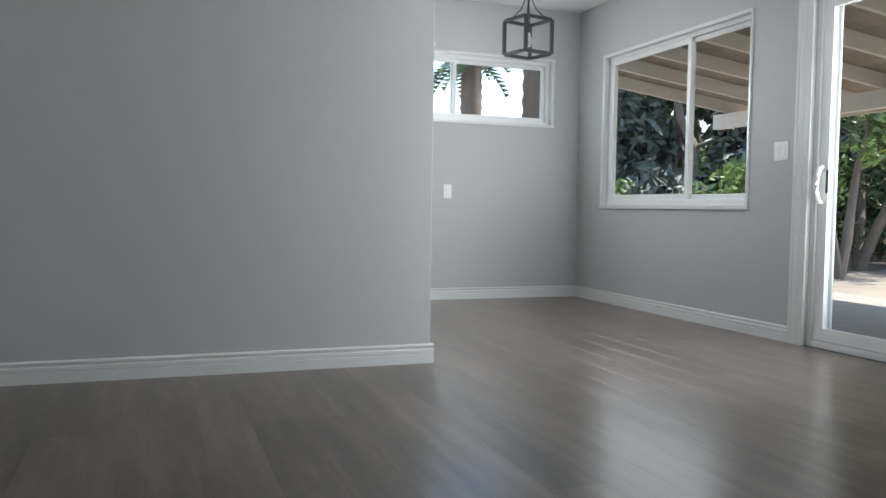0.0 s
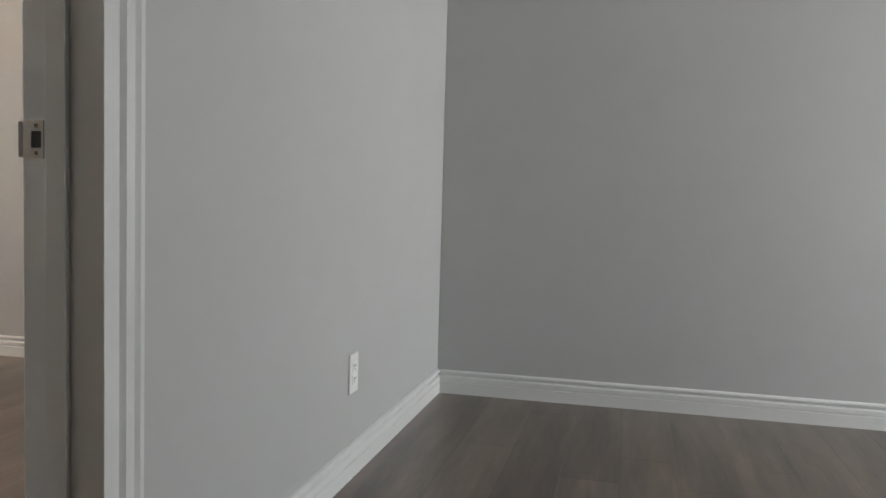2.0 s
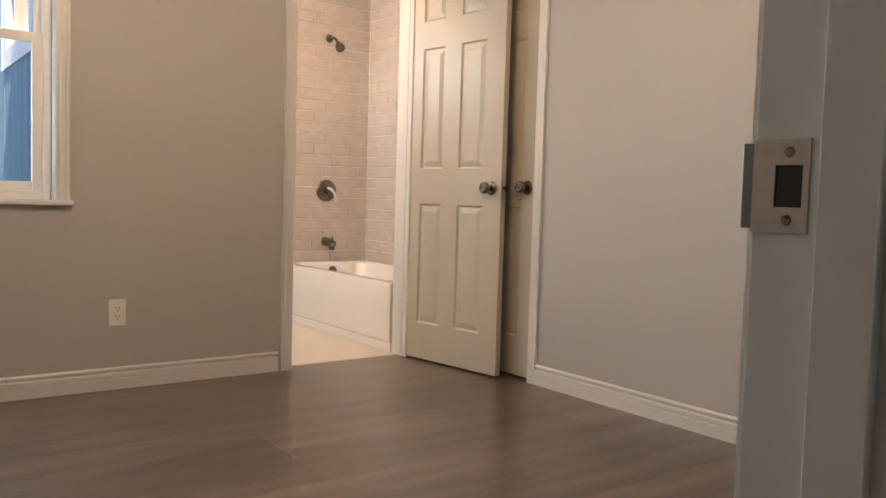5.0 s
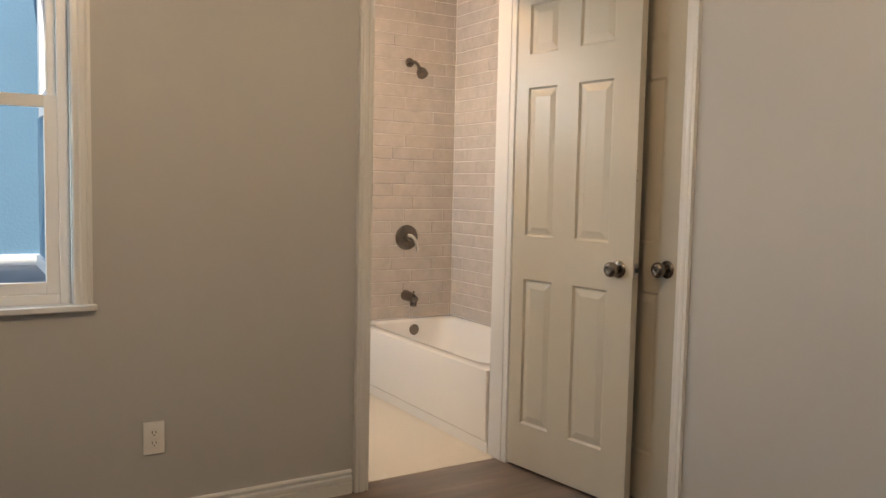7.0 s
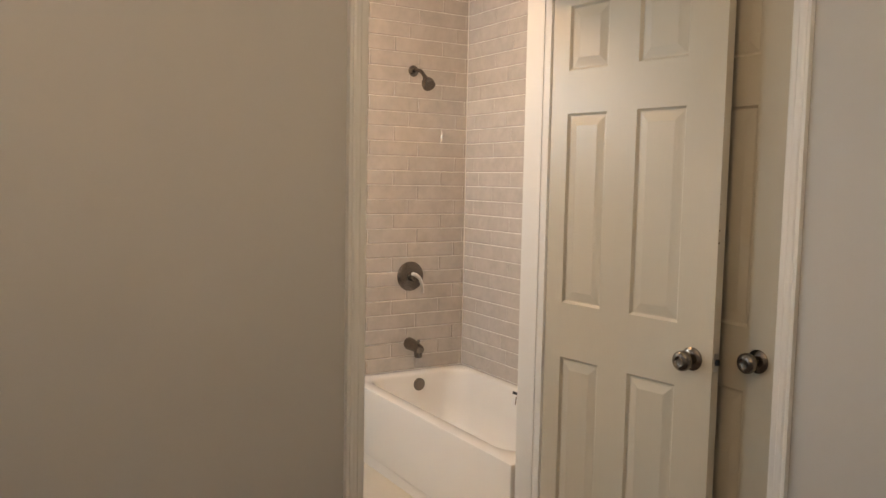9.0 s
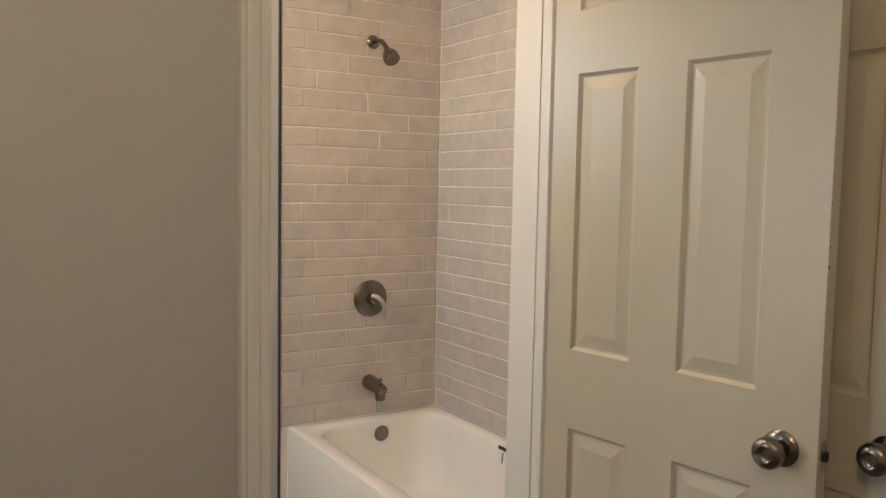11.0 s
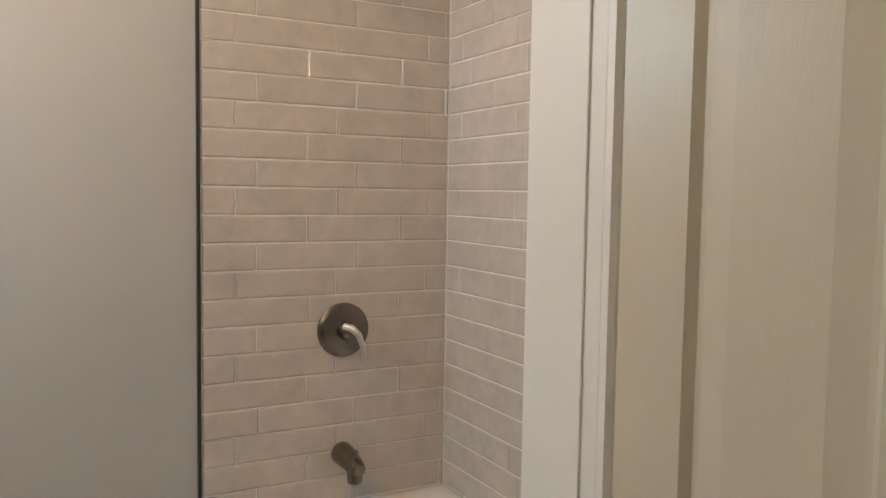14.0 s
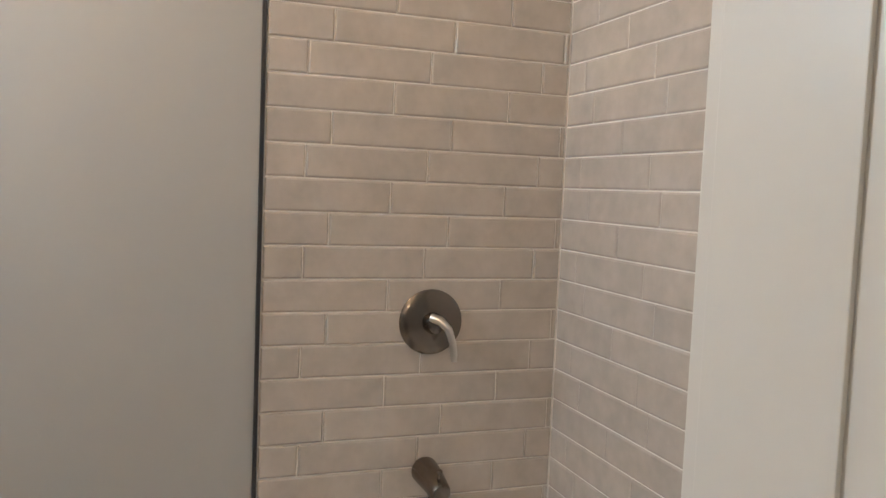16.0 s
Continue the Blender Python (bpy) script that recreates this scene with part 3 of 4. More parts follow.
# ---- lamps ----
def pendant(x, y, zb, s, turn):
    root = empty("pendant_lamp", (x, y, HL), "black open cube cage pendant lamp with one clear bulb", "pendant lamp")
    m = pose(x, y, zb, 0, 0, turn)
    h, b = s / 2, 0.0115

    def put(n, bm, mat, lab="", smooth=False):
        bmesh.ops.transform(bm, matrix=m, verts=bm.verts)
        at(root, part(n, bm, mat, None, lab, smooth))

    for sx in (-1, 1):
        for sy in (-1, 1):
            put("upright", boxes((sx * h - b, sx * h + b, sy * h - b, sy * h + b, 0, s), bevel=0.002), M_DARK)
            put("arm", tube([(sx * h, sy * h, s), (sx * h * 0.62, sy * h * 0.62, s + 0.03), (sx * h * 0.3, sy * h * 0.3, s + 0.085), (sx * 0.014, sy * 0.014, s + 0.17)], [0.0045] * 4, 8), M_DARK, "", True)
    for z in (0, s):
        for k in (-1, 1):
            put("rail", boxes((-h + b, h - b, k * h - b * 0.95, k * h + b * 0.95, z - b, z + b), bevel=0.002), M_DARK)
            put("rail", boxes((k * h - b * 0.95, k * h + b * 0.95, -h + b, h - b, z - b, z + b), bevel=0.002), M_DARK)
    put("hub", lathe([(0.012, s + 0.15), (0.026, s + 0.165), (0.026, s + 0.2), (0.01, s + 0.215)]), M_DARK, "", True)
    put("stem", lathe([(0.006, s + 0.21), (0.006, HL - zb - 0.02)], None, 10), M_DARK)
    put("canopy", lathe([(0.06, HL - zb), (0.06, HL - zb - 0.015), (0.02, HL - zb - 0.03)]), M_DARK, "", True)
    put("cord", lathe([(0.004, s - 0.03), (0.004, s + 0.16)], None, 8), M_DARK)
    put("socket", lathe([(0.012, s - 0.02), (0.019, s - 0.03), (0.019, s - 0.085), (0.015, s - 0.09)]), M_DARK, "black bulb socket", True)
    put("bulb", lathe([(0.013, s - 0.09), (0.02, s - 0.11), (0.031, s - 0.15), (0.031, s - 0.17), (0.02, s - 0.195), (0.004, s - 0.205)]), M_CLEAR, "clear glass bulb", True)


pendant(2.93, 5.93, 1.965, 0.25, 14)


def ceiling_light(x, y, z, label, bulbs, power, tone, drop=0.0):
    """A round base, on a stem where it hangs, with bare warm bulbs and the light that they give."""
    root = empty("ceiling_light", (x, y, z), label, "ceiling light")
    at(root, part("base", lathe([(0.14, 0), (0.14, -0.018), (0.11, -0.03), (0.02, -0.032)], pose(x, y, z - drop)), M_NICKEL, None, "brushed nickel base", True))
    if drop:
        at(root, part("stem", lathe([(0.05, 0), (0.05, -0.02), (0.012, -0.035), (0.012, -drop)], pose(x, y, z), 16), M_NICKEL, None, "", True))
    for i in range(bulbs):
        dx = (i - (bulbs - 1) / 2) * 0.14
        at(root, part("bulb", lathe([(0.013, -0.03), (0.018, -0.05), (0.03, -0.085), (0.03, -0.1), (0.018, -0.125), (0.003, -0.131)], pose(x + dx, y, z - drop), 18), M_BULB, None, "lit warm bulb", True))
    lamp("ceiling_glow", "POINT", power, tone, pose(x, y, z - drop - 0.19), 0.1, label="")
    return root


ceiling_light(-2.6, 2.65, HB, "warm three-bulb light hanging from the bedroom ceiling", 3, 5.9, SOFT, 0.22)
ceiling_light(-4.95, 3.3, HB, "warm two-bulb flush light on the bathroom ceiling", 2, 5.9, WARM)

# ---- bathtub ----
tx0, tx1, ty0, ty1, tz = XT + 0.004, -4.475, 4.155, YT - 0.002, 0.412


def ring(x0, x1, y0, y1, z, r, n=12):
    """A rectangle with rounded corners."""
    out = []
    for cx, cy, a0 in ((x1 - r, y1 - r, 0), (x0 + r, y1 - r, 90), (x0 + r, y0 + r, 180), (x1 - r, y0 + r, 270)):
        for k in range(n):
            a = radians(a0 + 90 * k / (n - 1))
            out.append(Vector((cx + r * math.cos(a), cy + r * math.sin(a), z)))
    return out


bm = bmesh.new()
loops = [ring(tx0, tx1, ty0 + 0.012, ty1, 0.0, 0.004), ring(tx0, tx1, ty0 + 0.012, ty1, 0.055, 0.004), ring(tx0, tx1, ty0 + 0.004, ty1, 0.062, 0.004),
         ring(tx0, tx1, ty0, ty1, 0.1, 0.004), ring(tx0, tx1, ty0, ty1, tz - 0.012, 0.006), ring(tx0 + 0.002, tx1 - 0.002, ty0 + 0.003, ty1 - 0.002, tz - 0.003, 0.006),
         ring(tx0 + 0.008, tx1 - 0.008, ty0 + 0.011, ty1 - 0.006, tz, 0.008),
         ring(tx0 + 0.075, tx1 - 0.09, ty0 + 0.07, ty1 - 0.055, tz, 0.13), ring(tx0 + 0.085, tx1 - 0.10, ty0 + 0.08, ty1 - 0.065, tz - 0.006, 0.13),
         ring(tx0 + 0.092, tx1 - 0.11, ty0 + 0.087, ty1 - 0.072, tz - 0.02, 0.13), ring(tx0 + 0.105, tx1 - 0.18, ty0 + 0.10, ty1 - 0.085, tz - 0.16, 0.14),
         ring(tx0 + 0.125, tx1 - 0.26, ty0 + 0.125, ty1 - 0.11, tz - 0.30, 0.14), ring(tx0 + 0.16, tx1 - 0.31, ty0 + 0.16, ty1 - 0.145, tz - 0.34, 0.12),
         ring(tx0 + 0.22, tx1 - 0.38, ty0 + 0.22, ty1 - 0.20, tz - 0.35, 0.10)]
rings = [[bm.verts.new(p) for p in l] for l in loops]
for a, b in zip(rings, rings[1:]):
    for k in range(len(a)):
        bm.faces.new((a[k], a[(k + 1) % len(a)], b[(k + 1) % len(a)], b[k]))
bm.faces.new(rings[-1])
bm.faces.new(rings[0][::-1])
tub = empty("bathtub", ((tx0 + tx1) / 2, (ty0 + ty1) / 2, 0), "white enamel alcove bathtub with a flat apron", "bathtub")
at(tub, part("tub_shell", bm, M_TUB, None, "", True))
VX = 4.55
om = pose(tx0 + 0.094, VX + 0.02, 0.345, 0, 90, 0)
at(tub, part("overflow_cover", lathe([(0.036, 0), (0.036, 0.006), (0.031, 0.011), (0.004, 0.012)], om), M_NICKEL, None, "brushed nickel overflow cover", True))
at(tub, part("drain", lathe([(0.034, 0), (0.034, 0.003), (0.02, 0.005), (0.012, 0.003)], pose(tx0 + 0.33, VX, tz - 0.35)), M_NICKEL, None, "brushed nickel drain", True))

lm = pose(-5.37, ty1 - 0.074, 0.385, -6, 0, 0)
for n, rows, mat, lab in (("paper_label", (-0.035, 0.035, -0.0015, 0, -0.06, 0.0), M_PLASTIC, "white paper sticker"), ("label_header", (-0.035, 0.035, -0.0022, -0.0015, -0.002, 0.013), M_DARK, "black sticker header"),
                          ("label_bar", (-0.004, 0.004, -0.0022, -0.0015, -0.055, -0.01), M_BARK, "printed bar")):
    b = boxes(rows)
    bmesh.ops.transform(b, matrix=lm, verts=b.verts)
    at(tub, part(n, b, mat, None, lab))

# ---- shower fittings ----
fx = XT + 0.011
thing("shower_valve", (fx, VX, 0.955), "brushed nickel round shower valve with a lever on the tiles", "shower valve", [
    ("escutcheon", lathe([(0.084, 0), (0.084, 0.003), (0.078, 0.008), (0.06, 0.013), (0.035, 0.017), (0.03, 0.018)], pose(fx, VX, 0.955, 0, 90, 0), 48), M_NICKEL, "", True),
    ("sleeve", lathe([(0.027, 0.016), (0.026, 0.038), (0.022, 0.052), (0.012, 0.056)], pose(fx, VX, 0.955, 0, 90, 0)), M_NICKEL, "", True),
    ("lever", tube([(fx + 0.045, VX - 0.012, 0.972), (fx + 0.064, VX + 0.004, 0.968), (fx + 0.077, VX + 0.022, 0.948), (fx + 0.081, VX + 0.033, 0.915), (fx + 0.083, VX + 0.037, 0.885), (fx + 0.085, VX + 0.037, 0.868)], [0.012, 0.0115, 0.010, 0.009, 0.009, 0.007]), M_STEEL, "bright curved lever", True)])
thing("tub_spout", (fx, VX, 0.565), "brushed nickel tub spout with a diverter pull", "spout", [
    ("spout_body", tube([(fx, VX, 0.566), (fx + 0.008, VX, 0.566), (fx + 0.05, VX, 0.563), (fx + 0.095, VX, 0.558), (fx + 0.122, VX, 0.553), (fx + 0.132, VX, 0.550), (fx + 0.136, VX, 0.549)], [0.036, 0.036, 0.033, 0.029, 0.027, 0.024, 0.016], 24), M_NICKEL, "", True),
    ("nozzle", lathe([(0.020, 0), (0.022, 0.002), (0.024, 0.03), (0.02, 0.045)], pose(fx + 0.108, VX, 0.506), 20), M_NICKEL, "", True),
    ("diverter", lathe([(0.004, 0), (0.004, 0.018), (0.008, 0.02), (0.008, 0.027), (0.003, 0.029)], pose(fx + 0.112, VX, 0.578), 12), M_NICKEL, "", True)])
hz = 2.108
thing("shower_fixture", (fx, VX, hz), "small brushed nickel shower head on a bent arm", "shower head", [
    ("flange", lathe([(0.031, 0), (0.031, 0.003), (0.024, 0.010), (0.012, 0.013)], pose(fx, VX, hz, 0, 90, 0)), M_NICKEL, "", True),
    ("arm", tube([(fx, VX, hz), (fx + 0.05, VX, hz), (fx + 0.085, VX, hz - 0.008), (fx + 0.115, VX, hz - 0.03), (fx + 0.14, VX, hz - 0.055)], [0.0105] * 5), M_NICKEL, "", True),
    ("head", lathe([(0.012, -0.01), (0.016, 0.008), (0.018, 0.016), (0.03, 0.028), (0.036, 0.045), (0.036, 0.066), (0.031, 0.071), (0.004, 0.069)], pose(fx + 0.135, VX, hz - 0.05, 0, 137, 0)), M_NICKEL, "", True)])

# ---- outdoors: west court behind the bedroom window ----
structure("ground", boxes((-900, 900, -900, 900, -0.3, -0.12)), M_GROUND, "dry bare ground reaching to the horizon", "ground")
structure("patio", boxes((XE + 0.14, 7.2, -3, 9.0, -0.12, -0.03)), M_PATIO, "pale concrete patio outside the sliding door", "pavement")
CX, CY = -6.25, 2.38   # inner corner of the court
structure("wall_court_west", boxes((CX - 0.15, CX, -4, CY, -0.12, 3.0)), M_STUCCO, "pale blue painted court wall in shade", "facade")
structure("trim_court_skirting", boxes((CX, CX + 0.02, -4, CY, 0.82, 0.88), (CX + 0.02, -4.6, CY - 0.03, CY - 0.012, 0.82, 0.88)), M_EXTTRIM, "white skirting along the court ledge", "trim")
structure("court_ledge", boxes((CX, -4.9, -4, CY - 0.012, -0.12, 0.82)), M_GREYROOF, "dark grey ledge in the court", "ledge")
siding = structure("wall_court_north", boxes((CX, XBB, CY - 0.004, CY - 0.001, 0.82, SW[2] - 0.11)), M_SIDING, "pale blue vertical board siding below the bathroom window", "facade")
for i in range(9):
    bx = CX + i * 0.2
    ob = part("board", boxes((bx + 0.004, min(bx + 0.196, XBB), CY - 0.012, CY - 0.004, 0.82, SW[2] - 0.1)), M_SIDING, siding)
structure("trim_bath_window", boxes((SW[0] - 0.11, SW[0], CY - 0.022, CY - 0.001, SW[2] - 0.11, SW[3] + 0.11), (SW[1], SW[1] + 0.11, CY - 0.022, CY - 0.001, SW[2] - 0.11, SW[3] + 0.11),
                              (SW[0], SW[1], CY - 0.022, CY - 0.001, SW[2] - 0.11, SW[2]), (SW[0], SW[1], CY - 0.022, CY - 0.001, SW[3], SW[3] + 0.11)), M_EXTTRIM, "white board trim round the bathroom window", "trim")



# Unseen slab, added so its overhang keeps the sun off the court wall.
structure("roof", boxes((-4.95, XE + 0.2, -2.6, YN + 0.7, HL + 0.17, HL + 0.3), (XT - 0.15, -4.95, 2.3, YN + 0.7, HL + 0.17, HL + 0.3)), M_GREYROOF, "unseen flat grey roof over the house, added to shade the court", "roof")

# ---- outdoors: patio cover and trees ----
cover = empty("patio_cover", (6.0, 4.0, -0.03), "painted timber patio cover with rafters and a beam", "patio cover")


def slope(x):
    return 2.56 - (x - 4.17) * 0.13


for i in range(16):
    y = -2.6 + i * 0.75
    b = bmesh.new()
    moulding(b, [(0, 0), (0, 0.14), (0.045, 0.14), (0.045, 0)], (4.17, y, slope(4.17) - 0.14), (0, 1, 0), (0, 0, 1), Vector((1, 0, -0.13)).normalized(), 3.6)
    at(cover, part("rafter", b, M_BEAM))
for i in range(24):
    x = 4.18 + i * 0.15
    b = bmesh.new()
    moulding(b, [(0, 0), (0, 0.02), (0.146, 0.02 - 0.019), (0.146, -0.019)], (x, -2.9, slope(x) + 0.004), (1, 0, 0), (0, 0, 1), (0, 1, 0), 11.9)
    at(cover, part("roof_board", b, M_DECKING))
at(cover, part("beam", boxes((7.0, 7.1, -2.8, 8.9, 1.86, 2.04), bevel=0.004), M_BEAM, None, "painted beam along the outer edge"))
at(cover, part("fascia", boxes((7.74, 7.78, -2.9, 9.0, 1.93, 2.12), bevel=0.003), M_BEAM))
for y in (-2.6, 1.2, 7.5):
    at(cover, part("post", boxes((7.0, 7.1, y, y + 0.1, -0.03, 1.86), bevel=0.004), M_BEAM))


def leaf_mesh(name, mat, clumps, count, size, seed):
    """Many small folded leaves scattered through clumps of (centre, radius)."""
    rnd = np.random.default_rng(seed)
    vs, fs = [], []
    weights = np.array([c[1] ** 2 for c in clumps])
    picks = rnd.choice(len(clumps), count, p=weights / weights.sum())
    for k in picks:
        c, r = clumps[k]
        d = rnd.normal(size=3)
        d /= np.linalg.norm(d)
        p = np.array(c) + d * r * rnd.uniform(0.35, 1.05) * np.array((1, 1, 0.8))
        u = rnd.normal(size=3)
        u /= np.linalg.norm(u)
        w = np.cross(u, rnd.normal(size=3))
        w /= np.linalg.norm(w)
        s = size * rnd.uniform(0.6, 1.5)
        n0 = len(vs)
        vs += [p - u * s, p + w * s * 0.4 - u * 0.1 * s, p + u * s, p - w * s * 0.4 + 0.1 * s * np.cross(u, w)]
        fs += [(n0, n0 + 1, n0 + 2), (n0, n0 + 2, n0 + 3)]
    me = bpy.data.meshes.new(name)
    me.from_pydata([tuple(v) for v in vs], [], fs)
    me.materials.append(mat)
    return new(name, me)


def tree(name, x, y, h, spread, mat, label, count, seed, trunk_r=0.12, low=0.4, size=0.07, stems=1, zoff=-0.12):
    rnd = random.Random(seed)
    root = empty(name, (x, y, zoff), label, "tree" if name == "tree" else "bush", "trees in the yard" if name == "tree" else "bushes in the yard")
    clumps = []
    bm = bmesh.new()
    for s in range(stems):
        a0 = rnd.uniform(0, 6.28)
        lean = rnd.uniform(0.05, 0.18) * (1 if stems == 1 else 2.2)
        pts, rad = [], []
        for i in range(7):
            f = i / 6
            pts.append((x + math.cos(a0) * lean * h * f + rnd.uniform(-1, 1) * 0.03 * h * f, y + math.sin(a0) * lean * h * f + rnd.uniform(-1, 1) * 0.03 * h * f, zoff + h * 0.8 * f))
            rad.append(trunk_r * (1.15 - 0.95 * f))
        tube(pts, rad, 9, bm)
        for i in range(9):
            f = rnd.uniform(low, 1.0)
            k = min(5, int(f * 6))
            p = Vector(pts[k]).lerp(Vector(pts[k + 1]), f * 6 - k)
            a = rnd.uniform(0, 6.28)
            length = spread * rnd.uniform(0.5, 1.0) * (1.1 - 0.4 * f)
            q = p + Vector((math.cos(a) * length, math.sin(a) * length, length * rnd.uniform(0.1, 0.6)))
            mid = p.lerp(q, 0.5) + Vector((0, 0, 0.08 * length))
            tube([p, mid, q], [trunk_r * 0.4 * (1.2 - f), trunk_r * 0.25 * (1.2 - f), trunk_r * 0.08], 7, bm)
            clumps.append((tuple(q), spread * rnd.uniform(0.22, 0.42)))
            clumps.append((tuple(mid), spread * rnd.uniform(0.15, 0.3)))
        clumps.append((pts[-1], spread * 0.4))
    at(root, part("trunk", bm, M_BARK, None, "rough grey-brown trunk", True))
    at(root, leaf_mesh("crown", mat, clumps, count, size, seed))
    return root


SPOTS = ((11.5, 14.5, 5.5, 2.6, M_LEAF_GREY, "grey-green drooping tree behind the patio"), (14.5, 18.5, 6.5, 3.2, M_LEAF, "dark green tree beyond the patio"),
         (12.6, 17.2, 6.0, 2.8, M_LEAF_GREY, "feathery grey-green tree by the fence"), (15.5, 15.0, 6.0, 3.0, M_LEAF, "broad green tree in the yard"),
         (17.0, 21.5, 8.0, 4.2, M_LEAF_GREY, "tall grey-green tree beyond the yard"), (19.0, 25.5, 8.0, 4.2, M_LEAF, "tall dark tree beyond the yard"),
         (18.5, 17.5, 8.0, 4.0, M_LEAF, "broad dark tree in the distance"), (14.5, 11.2, 5.5, 2.6, M_LEAF, "green tree beside the patio"),
         (20.0, 14.0, 8.5, 4.2, M_LEAF_GREY, "large grey-green tree in the distance"))
for k, (x, y, h, s, mat, lab) in enumerate(SPOTS):
    tree("tree", x, y, h, s, mat, lab, 12000, 40 + k, 0.10 + 0.012 * h, 0.02, 0.09 + 0.008 * h)
tree("tree", 9.6, 9.3, 4.0, 1.3, M_LEAF_LIME, "pale twin-stemmed young tree beside the patio", 2400, 7, 0.075, 0.5, 0.07, 2)
tree("tree", 11.4, 10.6, 4.4, 1.6, M_LEAF, "slender tree with bare lower stems beside the patio", 3500, 6, 0.09, 0.45, 0.07, 2)
BUSHES = ((10.2, 11.6, 1.9, 1.2, M_LEAF_LIME, "lime-green bush in the sun beyond the patio"), (12.2, 13.2, 1.8, 1.4, M_LEAF_LIME, "sunlit green bush in the yard"),
          (9.0, 12.9, 1.3, 0.9, M_LEAF_GREY, "dry grey-green bush by the patio"), (8.6, 14.4, 1.6, 1.0, M_LEAF_LIME, "pale flowering bush by the patio"),
          (13.0, 10.2, 1.8, 1.4, M_LEAF, "dark green bush in the yard"), (14.5, 12.9, 1.9, 1.5, M_LEAF, "rounded green bush in the yard"))
for k, (x, y, h, s, mat, lab) in enumerate(BUSHES):
    tree("bush", x, y, h, s, mat, lab, 6000, 70 + k, 0.03, 0.05, 0.06, 4)


def palm(x, y, h, r, label, fronds, seed):
    rnd = random.Random(seed)
    root = empty("palm_tree", (x, y, -0.12), label, "palm tree")
    prof = []
    for i in range(40):
        z = h * i / 39
        prof.append((r * (1.15 - 0.25 * i / 39) * (1.0 if i % 2 else 1.12), z))
    at(root, part("trunk", lathe(prof, pose(x, y, -0.12), 12), M_BARK, None, "ringed palm trunk", True))
    for i in range(fronds):
        a, up = rnd.uniform(0, 6.28), rnd.uniform(-0.5, 0.7)
        L = rnd.uniform(0.8, 1.15)
        vs, fs = [], []
        for k in range(14):
            f = k / 13
            vs.append((L * f * 0.9, 0, up * L * f - 0.54 * L * f * f))
        for k in range(13):
            f = k / 13
            w = 0.26 * math.sin(math.pi * min(1, f + 0.08)) + 0.03
            for s in (-1, 1):
                vs.append((vs[k][0] + 0.18, s * w, vs[k][2] - 0.45 * w))
                fs.append((k, k + 1, len(vs) - 1))
        me = bpy.data.meshes.new("frond")
        me.from_pydata(vs, [], fs)
        me.transform(pose(x, y, -0.12 + h, 0, 0, math.degrees(a)))
        me.materials.append(M_LEAF)
        at(root, new("frond", me))


palm(7.15, 17.5, 4.5, 0.24, "palm tree with a ringed trunk outside the high window", 22, 21)
palm(8.8, 17.5, 7.5, 0.30, "thick rough palm trunk outside the high window", 16, 22)

# ---- tiles of the tub's alcove ----
P, T_H, T_L, Z0 = 0.0815, 0.079, 0.3075, 0.412
tile_w = boxes((XT - 0.12, XT + 0.0058, 4.122, YT + 0.12, 0, HB))
alcove_w = structure("wall_alcove_west", tile_w, M_GROUT, "wall behind the tub fittings clad in greige glazed tiles")
alcove_n = structure("wall_alcove_north", boxes((XT, -4.47, YT - 0.0058, YT + 0.12, 0, HB)), M_GROUT, "long alcove wall clad in greige glazed tiles")
structure("tile_edge_trim", boxes((XT - 0.02, XT + 0.011, 4.112, 4.1215, 0, HB)), M_BLACKTRIM, "thin dark metal trim at the tile edge", "trim")
TILE_MESHES = {}


def tile_mesh(length, height):
    key = (round(length, 3), round(height, 3))
    if key not in TILE_MESHES:
        l, h = key[0] / 2, key[1] / 2
        bm = bmesh.new()
        loops = [[bm.verts.new((sx * (l - i), sy * (h - i), d)) for sx, sy in ((-1, -1), (1, -1), (1, 1), (-1, 1))] for i, d in ((0, 0.003), (0, 0.0062), (0.0016, 0.0083), (0.0045, 0.0095))]
        for a, b in zip(loops, loops[1:]):
            for k in range(4):
                bm.faces.new((a[k], a[(k + 1) % 4], b[(k + 1) % 4], b[k]))
        bm.faces.new(loops[-1])
        bmesh.ops.recalc_face_normals(bm, faces=bm.faces)
        me = bpy.data.meshes.new("tile")
        bm.to_mesh(me)
        bm.free()
        me.materials.append(M_TILE)
        TILE_MESHES[key] = me
    return TILE_MESHES[key]


rt = random.Random(5)


def tile_rows(parent, a0, a1, offsets, place, gap=0.0036):
    row = 0
    while Z0 + row * P < HB - 0.02:
        zb = Z0 + row * P
        zt = min(zb + P, HB)
        first = offsets[row % 3]
        joints = sorted({a0, a1} | {first + k * T_L for k in range(-9, 10) if a0 + 0.012 < first + k * T_L < a1 - 0.012})
        for u, v in zip(joints, joints[1:]):
            ob = new("tile", tile_mesh(v - u - gap * 0.7, zt - zb - gap))
            ob.matrix_world = place((u + v) / 2, (zb + zt) / 2, rt.uniform(-0.0006, 0.0006)) @ pose(0, 0, 0, rt.uniform(-0.12, 0.12), rt.uniform(-0.05, 0.05), 0)
            ob.parent = parent
        row += 1


tile_rows(alcove_w, 4.124, YT - 0.009, (4.281, 4.434, 4.22), lambda a, z, d: Matrix.Translation((XT + d, a, z)) @ Matrix(((0, 0, 1, 0), (1, 0, 0, 0), (0, 1, 0, 0), (0, 0, 0, 1))))
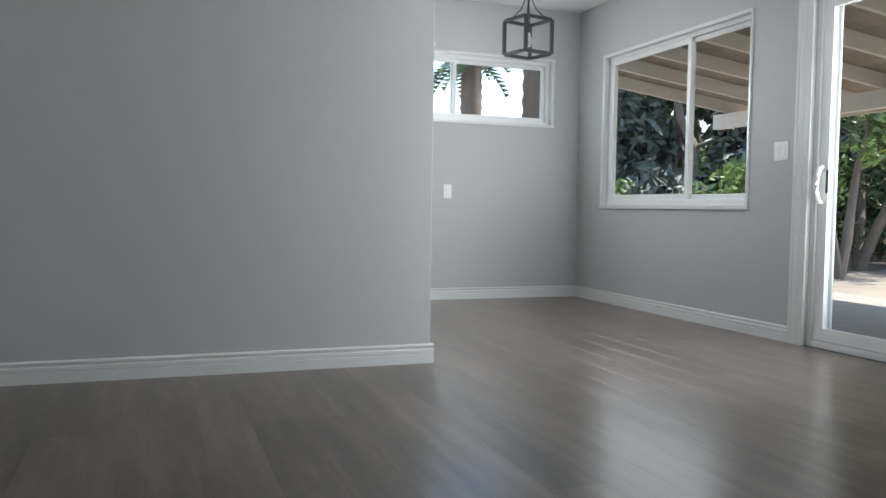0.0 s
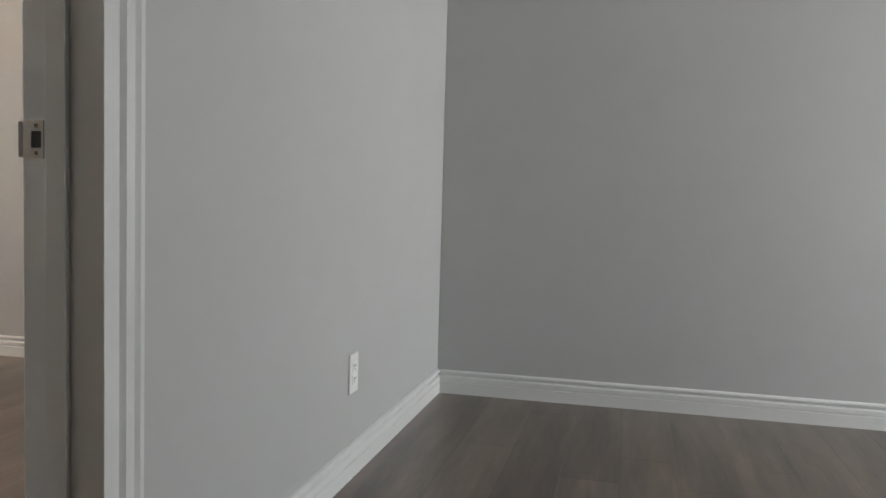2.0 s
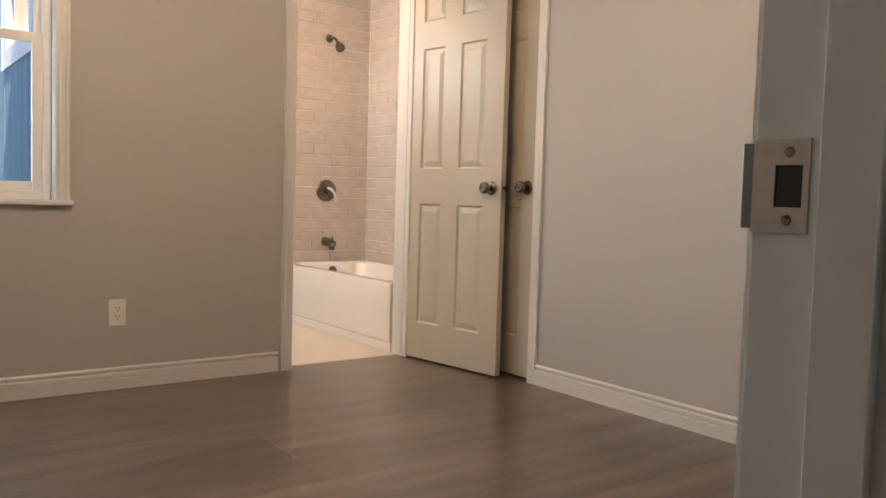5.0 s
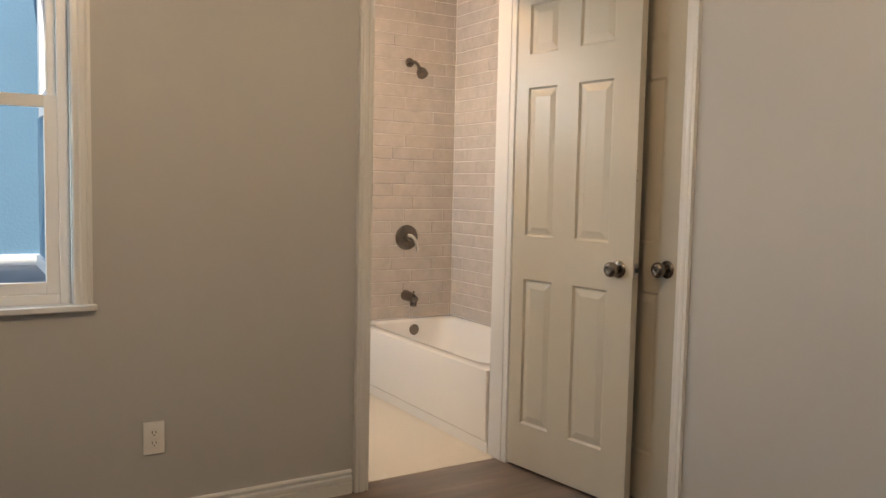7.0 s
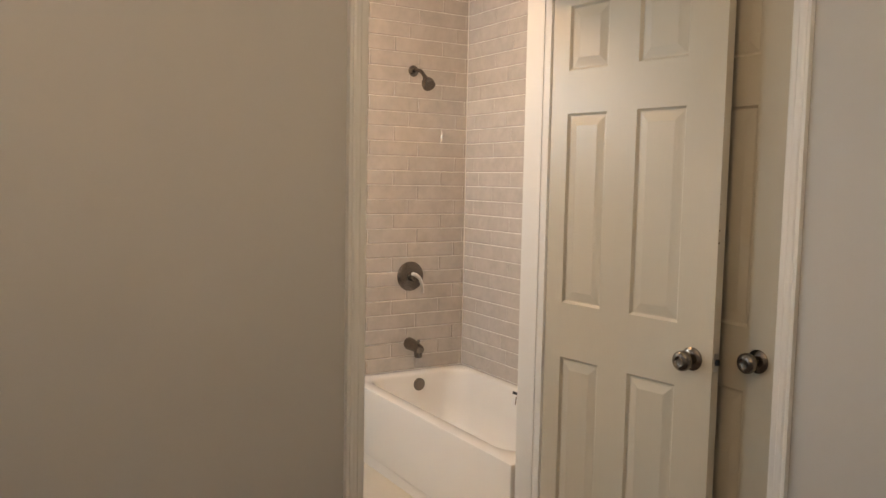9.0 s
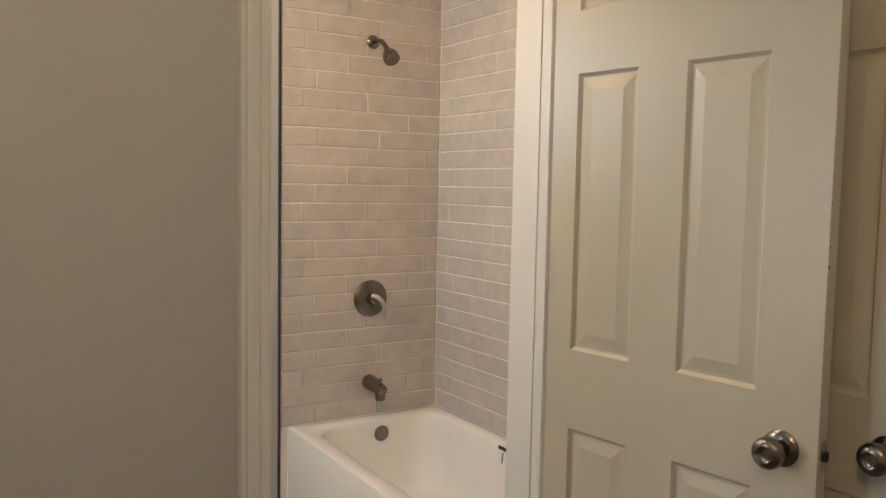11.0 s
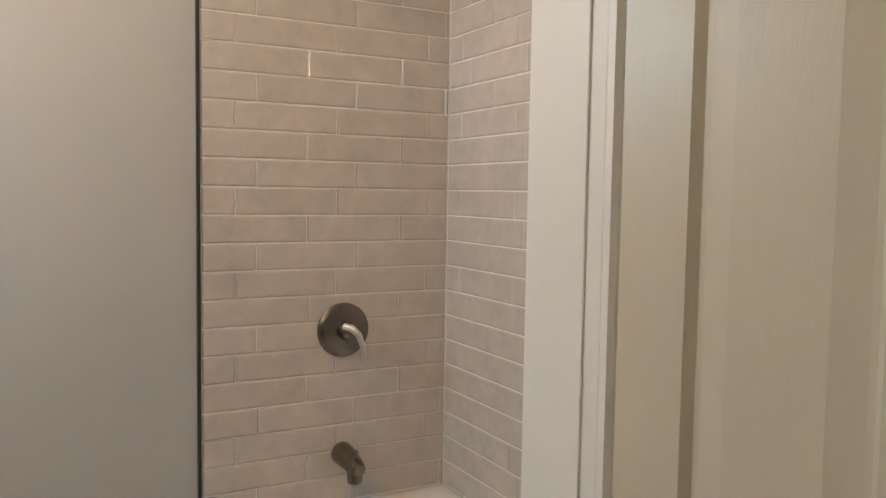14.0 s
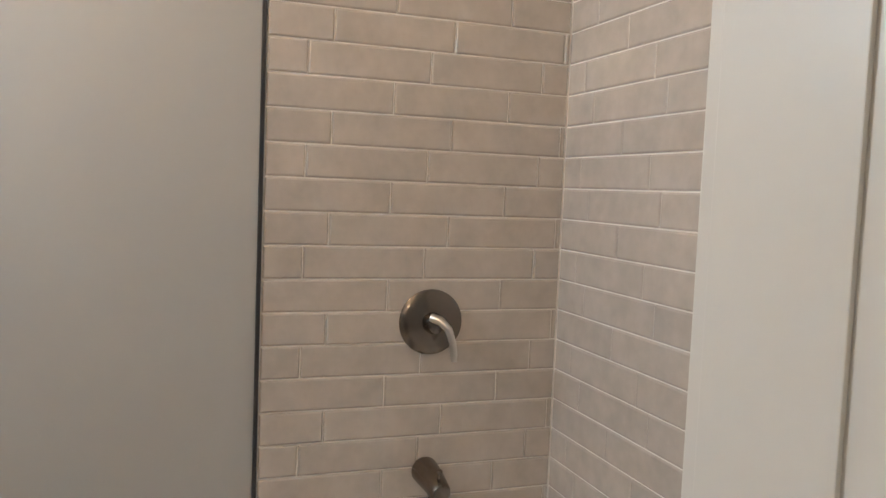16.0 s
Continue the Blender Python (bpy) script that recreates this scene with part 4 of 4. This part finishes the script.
tile_rows(alcove_n, XT + 0.011, -4.475, (-5.741, -5.882, -5.624), lambda a, z, d: Matrix.Translation((a, YT - d, z)) @ Matrix(((1, 0, 0, 0), (0, 0, -1, 0), (0, 1, 0, 0), (0, 0, 0, 1))))

# ---- floors ----
floor = structure("floor", boxes((XWB, XE + 0.14, -2.34, YN + 0.14, -0.2, -0.004)), M_SUBFLOOR, "grey-brown laminate plank floor of the living room", "floor")
floor_bed = structure("floor_bedroom", boxes((XBB, XWB, 0.48, 5.1, -0.2, -0.004)), M_SUBFLOOR, "grey-brown laminate plank floor of the bedroom", "floor")
structure("floor_bath", boxes((XT, XBB + 0.05, 2.4, YT, -0.2, -0.001)), M_BATHFLOOR, "cream bathroom floor", "floor")
structure("trim_threshold", boxes((XBB + 0.044, XBB + 0.062, 3.44, 4.15, -0.01, 0.003), bevel=0.002), M_BATHFLOOR, "narrow cream threshold strip", "threshold")
PLANK_MESHES = {}
PW, PL = 0.182, 1.22


def plank(parent, x0, x1, y0, y1):
    key = (round(x1 - x0, 3), round(y1 - y0, 3))
    if key not in PLANK_MESHES:
        w, l = key[0] / 2, key[1] / 2
        bm = bmesh.new()
        loops = [[bm.verts.new((sx * (w - i), sy * (l - i), d)) for sx, sy in ((-1, -1), (1, -1), (1, 1), (-1, 1))] for i, d in ((0.0002, -0.004), (0.0002, -0.0002), (0.0004, 0))]
        for a, b in zip(loops, loops[1:]):
            for k in range(4):
                bm.faces.new((a[k], a[(k + 1) % 4], b[(k + 1) % 4], b[k]))
        bm.faces.new(loops[-1])
        bmesh.ops.recalc_face_normals(bm, faces=bm.faces)
        me = bpy.data.meshes.new("plank")
        bm.to_mesh(me)
        bm.free()
        me.materials.append(M_PLANK)
        PLANK_MESHES[key] = me
    ob = new("plank", PLANK_MESHES[key])
    ob.location = ((x0 + x1) / 2, (y0 + y1) / 2, 0)
    ob.parent = parent


def lay(parent, xa, xb, ya, yb, seed):
    rnd = random.Random(seed)
    x = xa
    while x < xb - 0.01:
        x1 = min(x + PW, xb)
        y = ya - rnd.choice((0.2, 0.45, 0.7, 0.95))
        while y < yb - 0.005:
            a, b = max(y, ya), min(y + PL, yb)
            if b - a > 0.005:
                plank(parent, x, x1, a, b)
            y += PL
        x = x1


lay(floor, XWB, XE, -2.2, YN, 31)
lay(floor_bed, XBB + 0.062, XWB, 0.6, 5.0, 32)
